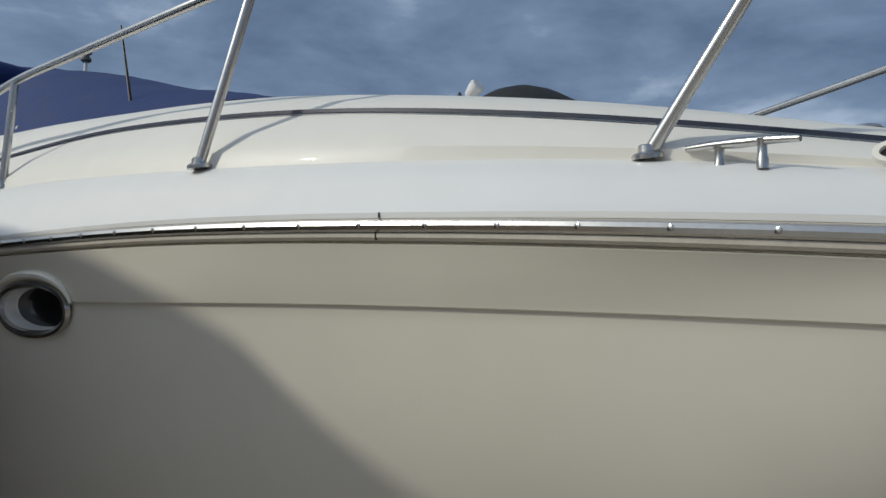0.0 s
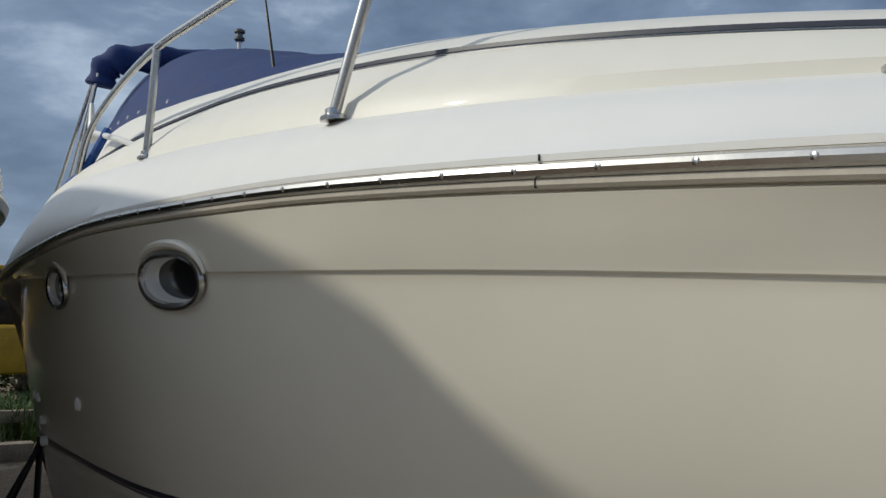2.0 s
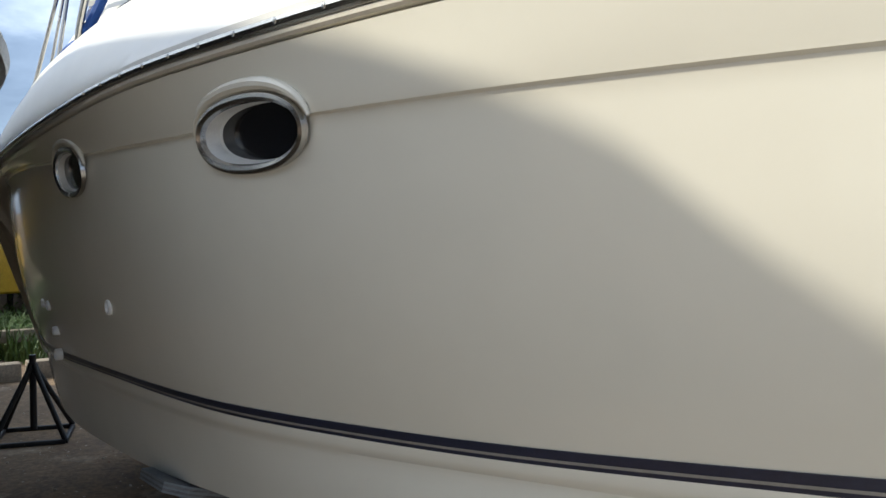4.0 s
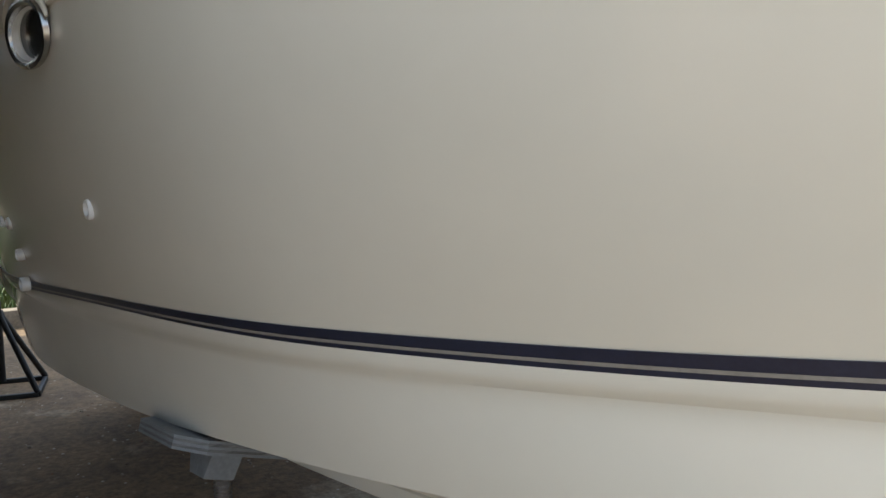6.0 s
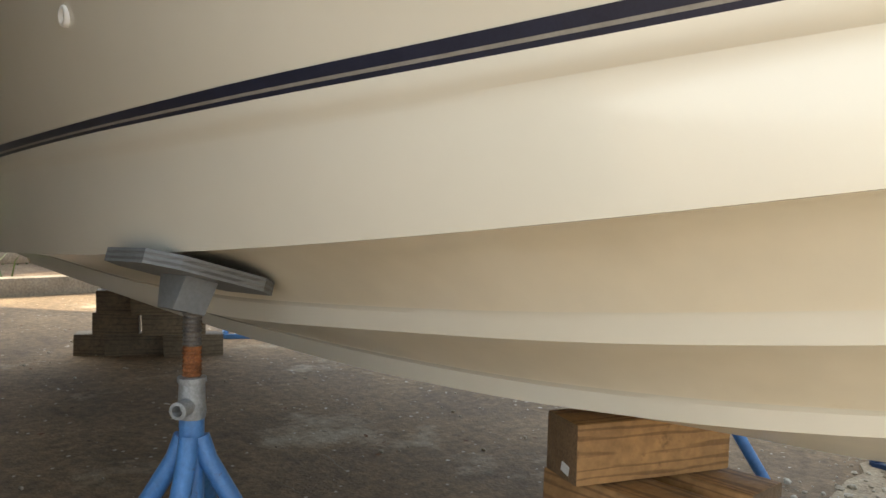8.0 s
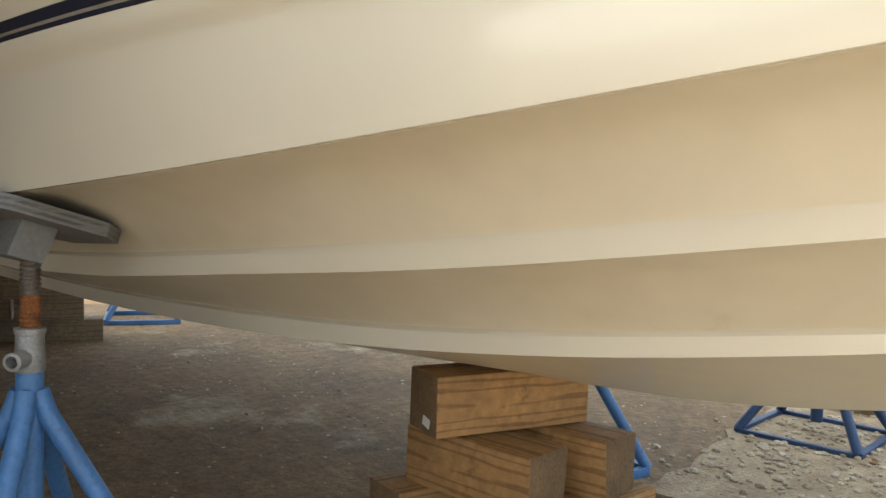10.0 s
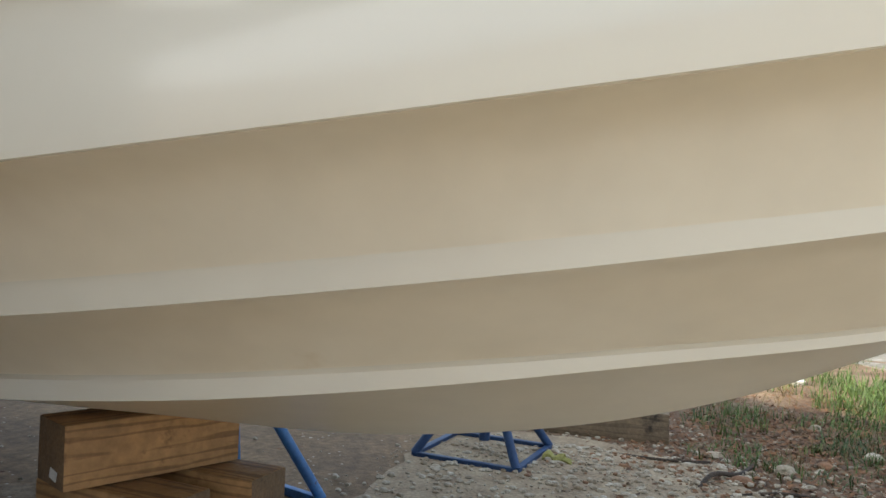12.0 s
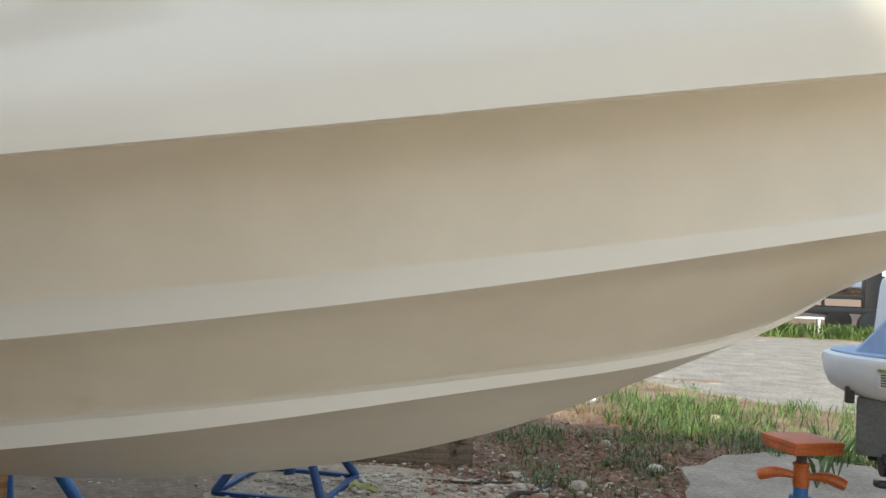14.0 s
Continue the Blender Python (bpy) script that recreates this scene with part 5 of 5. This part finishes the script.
def pontoon(at, turn, mm):
    t = thing("pontoon_boat", at, "white pontoon boat with curved rails on its trailer", "boat", "pontoon boats", turn)
    for y in (-0.8, 0.8):
        bm = bmesh.new()
        tube(bm, [(-2.9, y, 0.98), (2.4, y, 0.98), (2.9, y, 1.1)], [0.3, 0.3, 0.08], 18)
        part("float", bm, STEEL, t, "aluminium float")
    bm = bmesh.new()
    box(bm, (5.6, 2.2, 0.1), (0, 0, 1.32), None, 0.02)
    part("deck", bm, DECK, t)
    for y in (-1.05, 1.05):
        bm = bmesh.new()
        box(bm, (4.6, 0.04, 0.55), (0, y, 1.68), None, 0.01)
        part("side_panel", bm, mm, t, "pale side panel")
        for x in (-2.3, -1.2, 0, 1.2, 2.3):
            bm = bmesh.new()
            tube(bm, smooth_path([(x, y, 1.36), (x, y, 1.9), (x + 0.12, y, 2.05), (x + 0.9, y, 2.07), (x + 1.05, y, 1.95), (x + 1.05, y, 1.4)], 4), 0.02, 8)
            part("rail_hoop", bm, PLASTIC, t, "white bent rail")
    bm = bmesh.new()
    box(bm, (0.8, 0.7, 0.6), (-0.6, 0.3, 1.68), None, 0.06)
    part("console", bm, DECK, t)
    return t


trailer((6.3, 19.6, 0), 8, 6.4)
trailer((0.0, 20.2, 0), 4, 6.0)
pontoon((7.5, 22.6, 0.2), 8, DECK)
pontoon((0.8, 23.0, 0.2), 4, PALE_BLUE)
bm = bmesh.new()
box(bm, (0.35, 0.35, 3.4), (6.0, 18.9, 1.7), None, 0.03)
tagged(part("dark_post", bm, BLACK), "dark upright post beside the trailers", "post")
bm = bmesh.new()
box(bm, (1.2, 0.3, 0.05), (4.35, 18.7, 0.42), None, 0.01)
for x in (3.85, 4.85):
    for y in (18.6, 18.8):
        box(bm, (0.05, 0.05, 0.42), (x, y, 0.21), None, 0.005)
tagged(part("bench", bm, PLASTIC), "small white bench on the verge", "bench")


def crown_mesh(name, seed, rx, rz, n, leaf):
    r = random.Random(seed)
    vs, fs = [], []
    clumps = [(r.gauss(0, rx * 0.5), r.gauss(0, rx * 0.5), r.uniform(-rz * 0.55, rz * 0.75), r.uniform(0.25, 0.5) * rx) for _ in range(26)]
    for _ in range(n):
        cx, cy, cz, cr = clumps[r.randrange(len(clumps))]
        d = Vector((r.gauss(0, 1), r.gauss(0, 1), r.gauss(0, 1))).normalized() * cr * r.random() ** 0.4
        p = Vector((cx, cy, cz)) + d
        a = Vector((r.gauss(0, 1), r.gauss(0, 1), r.gauss(0, 1))).normalized() * leaf * r.uniform(0.6, 1.3)
        b = a.orthogonal().normalized() * leaf * 0.5
        i = len(vs)
        vs += [p - a, p + b, p + a, p - b]
        fs.append((i, i + 1, i + 2, i + 3))
    me = bpy.data.meshes.new(name)
    me.from_pydata(vs, [], fs)
    me.materials.append(LEAF)
    return me


def tree(at, h, rx, seed, label="broad green tree at the yard's edge", n=5200, leaf=0.16):
    r = random.Random(seed)
    t = thing("tree", at, label, "tree", "trees")
    bm = bmesh.new()
    tube(bm, smooth_path([(0, 0, -0.1), (0.1, 0.05, h * 0.3), (0.0, 0.1, h * 0.6), (0.15, 0, h * 0.85)], 5), [0.2 * (1 - 0.055 * i) for i in range(16)], 10)
    for k in range(6):
        a = k * 1.05 + r.random()
        z = h * (0.35 + 0.07 * k)
        tube(bm, smooth_path([(0.05, 0.05, z), (0.5 * rx * math.cos(a), 0.5 * rx * math.sin(a), z + h * 0.1), (0.8 * rx * math.cos(a), 0.8 * rx * math.sin(a), z + h * 0.2)], 4), [0.08 - 0.008 * i for i in range(9)], 7)
    part("trunk", bm, BARK, t)
    c = new("crown", crown_mesh("crown", seed, rx, h * 0.42, n, leaf))
    c.parent = t
    c.location = (0, 0, h * 0.62)
    return t


for i, (x, y, h, rx) in enumerate(((9.5, 26, 8, 3.4), (4.0, 27.5, 9, 3.6), (14, 27, 9, 3.8), (-2, 28, 8.5, 3.6), (-8, 27, 8, 3.4), (20, 28, 9, 4), (26, 26, 8, 4))):
    tree((x, y, 0), h, rx, 30 + i)


def bush(at, r, seed, n=2600, leaf=0.05):
    b = new("bush", crown_mesh("bush", seed, r, r * 0.75, n, leaf))
    b.location = (at[0], at[1], r * 0.45)
    return tagged(b, "dense green bush behind the yard kerb", "bush", "bushes")


for i, (x, y, r) in enumerate(((-13.5, 0.6, 1.1), (-13.2, 2.4, 1.0), (-14.0, 4.2, 1.3), (-14.5, -0.9, 1.2), (-15.5, 1.5, 1.7), (-13.8, 5.8, 1.2), (-15, -3.0, 1.4), (-16, 7.5, 1.8))):
    bush((x, y), r, 60 + i)

# ---- beyond the stern: yellow loader, black bench of timbers, neighbouring hull ----
ld = thing("yellow_loader", (-13.4, -0.95, 0), "yellow loader machine parked on the grass beyond the yard", "machine", "", 12)
bm = bmesh.new()
box(bm, (1.7, 1.3, 0.75), (0, 0, 1.05), None, 0.08, 3)
part("body", bm, YELLOW, ld)
bm = bmesh.new()
box(bm, (1.0, 1.1, 0.9), (-0.25, 0, 1.85), None, 0.06, 2)
part("cab", bm, GLASS_DARK, ld, "dark glazed cab")
bm = bmesh.new()
box(bm, (1.1, 1.2, 0.08), (-0.25, 0, 2.33), None, 0.03, 2)
part("roof", bm, YELLOW, ld)
for x in (-0.55, 0.55):
    for y in (-0.65, 0.65):
        bm = bmesh.new()
        lathe(bm, [(0.2, -0.15), (0.42, -0.13), (0.45, -0.06), (0.45, 0.06), (0.42, 0.13), (0.2, 0.15)], Matrix.Translation((x, y, 0.45)) @ pose(0, 0, 0, 90, 0, 0), 22)
        part("wheel", bm, BLACK, ld, "black tyre")
bm = bmesh.new()
tube(bm, [(0.5, 0.5, 1.3), (1.2, 0.5, 1.5), (1.7, 0.5, 0.7)], 0.07, 8)
part("arm", bm, YELLOW, ld)

nb = thing("neighbour_boat", (0, 0, 0), "charcoal-hulled cruiser with a white deck parked close alongside", "boat")
NB_Y = -2.87
NB_S = [0.0, 0.1, 0.25, 0.65, 1.15, 1.65, 2.85, 5.0, 8.4]
NB_B = [0.0, 0.28, 0.52, 0.95, 1.21, 1.28, 1.27, 1.22, 1.15]


def nb_line(f, z, tip, dz=0.0):
    """A line along the neighbour's side: share of its half beam, height, where it meets the stem."""
    s = 8.4 * np.linspace(1, 0, 70) ** 1.8
    b = np.interp(s, NB_S, NB_B)
    for _ in range(3):
        b[1:-1] = 0.25 * b[:-2] + 0.5 * b[1:-1] + 0.25 * b[2:]
    return np.stack([tip - s, b * f, z + dz * np.exp(-s / 1.2)], -1)


def nb_part(name, rows, material, label):
    bm = bmesh.new()
    for sgn in (1, -1):
        strip(bm, [[(p[0], NB_Y + p[1] * sgn, p[2]) for p in row] for row in rows])
    bmesh.ops.remove_doubles(bm, verts=bm.verts, dist=0.001)
    return part(name, bm, material, nb, label)


nb_part("hull", [nb_line(0.0, 0.62, -1.5), nb_line(0.42, 0.9, -1.2), nb_line(0.72, 1.2, -0.85), nb_line(0.76, 1.28, -0.78), nb_line(0.86, 1.68, -0.3), nb_line(0.935, 1.94, 0.05), nb_line(0.985, 2.12, 0.3, 0.02)], CHARCOAL, "charcoal gelcoat topsides")
nb_part("rub_rail", [nb_line(0.98, 2.11, 0.3, 0.02), nb_line(1.0, 2.12, 0.33, 0.02), nb_line(1.006, 2.145, 0.35, 0.02), nb_line(1.0, 2.17, 0.33, 0.02), nb_line(0.98, 2.18, 0.3, 0.02)], STEEL, "steel-capped rub rail")
nb_part("deck", [nb_line(0.985, 2.175, 0.3, 0.02), nb_line(0.99, 2.23, 0.3, 0.02), nb_line(0.975, 2.33, 0.27, 0.02), nb_line(0.94, 2.41, 0.2, 0.02), nb_line(0.82, 2.45, 0.05), nb_line(0.4, 2.47, -0.3), nb_line(0.0, 2.49, -0.6)], DECK, "white rounded deck moulding")
# unseen cabin trunk, its roof climbing aft, shaped to cast the hull's shadow edge
NB_ROOF = [(0.16, 2.47), (0.08, 2.60), (-0.05, 2.735), (-0.2, 2.772), (-0.28, 2.81), (-0.38, 2.875), (-0.45, 2.89), (-0.7, 2.917), (-1.2, 2.96), (-2.2, 3.05), (-4.0, 3.1), (-7.0, 3.1)]
nb_part("cabin_trunk", [[(x, k * min(1.0, 0.75 + 0.25 * (0.16 - x)), 2.44 + (z - 2.44) * f) for x, z in NB_ROOF]
                        for k, f in ((0.56, 0.0), (0.53, 0.5), (0.48, 0.93), (0.45, 1.0), (0.30, 1.03), (0.0, 1.05))], DECK, "white cabin trunk with a sloping front, unseen, shaped to shade the cream hull")
for x in (-2.6, -6.5):
    timber((x, NB_Y, 0.31), (0.9, 0.3, 0.64), 90, TIMBER_D, "dark timber block carrying the charcoal boat", "far blocks")
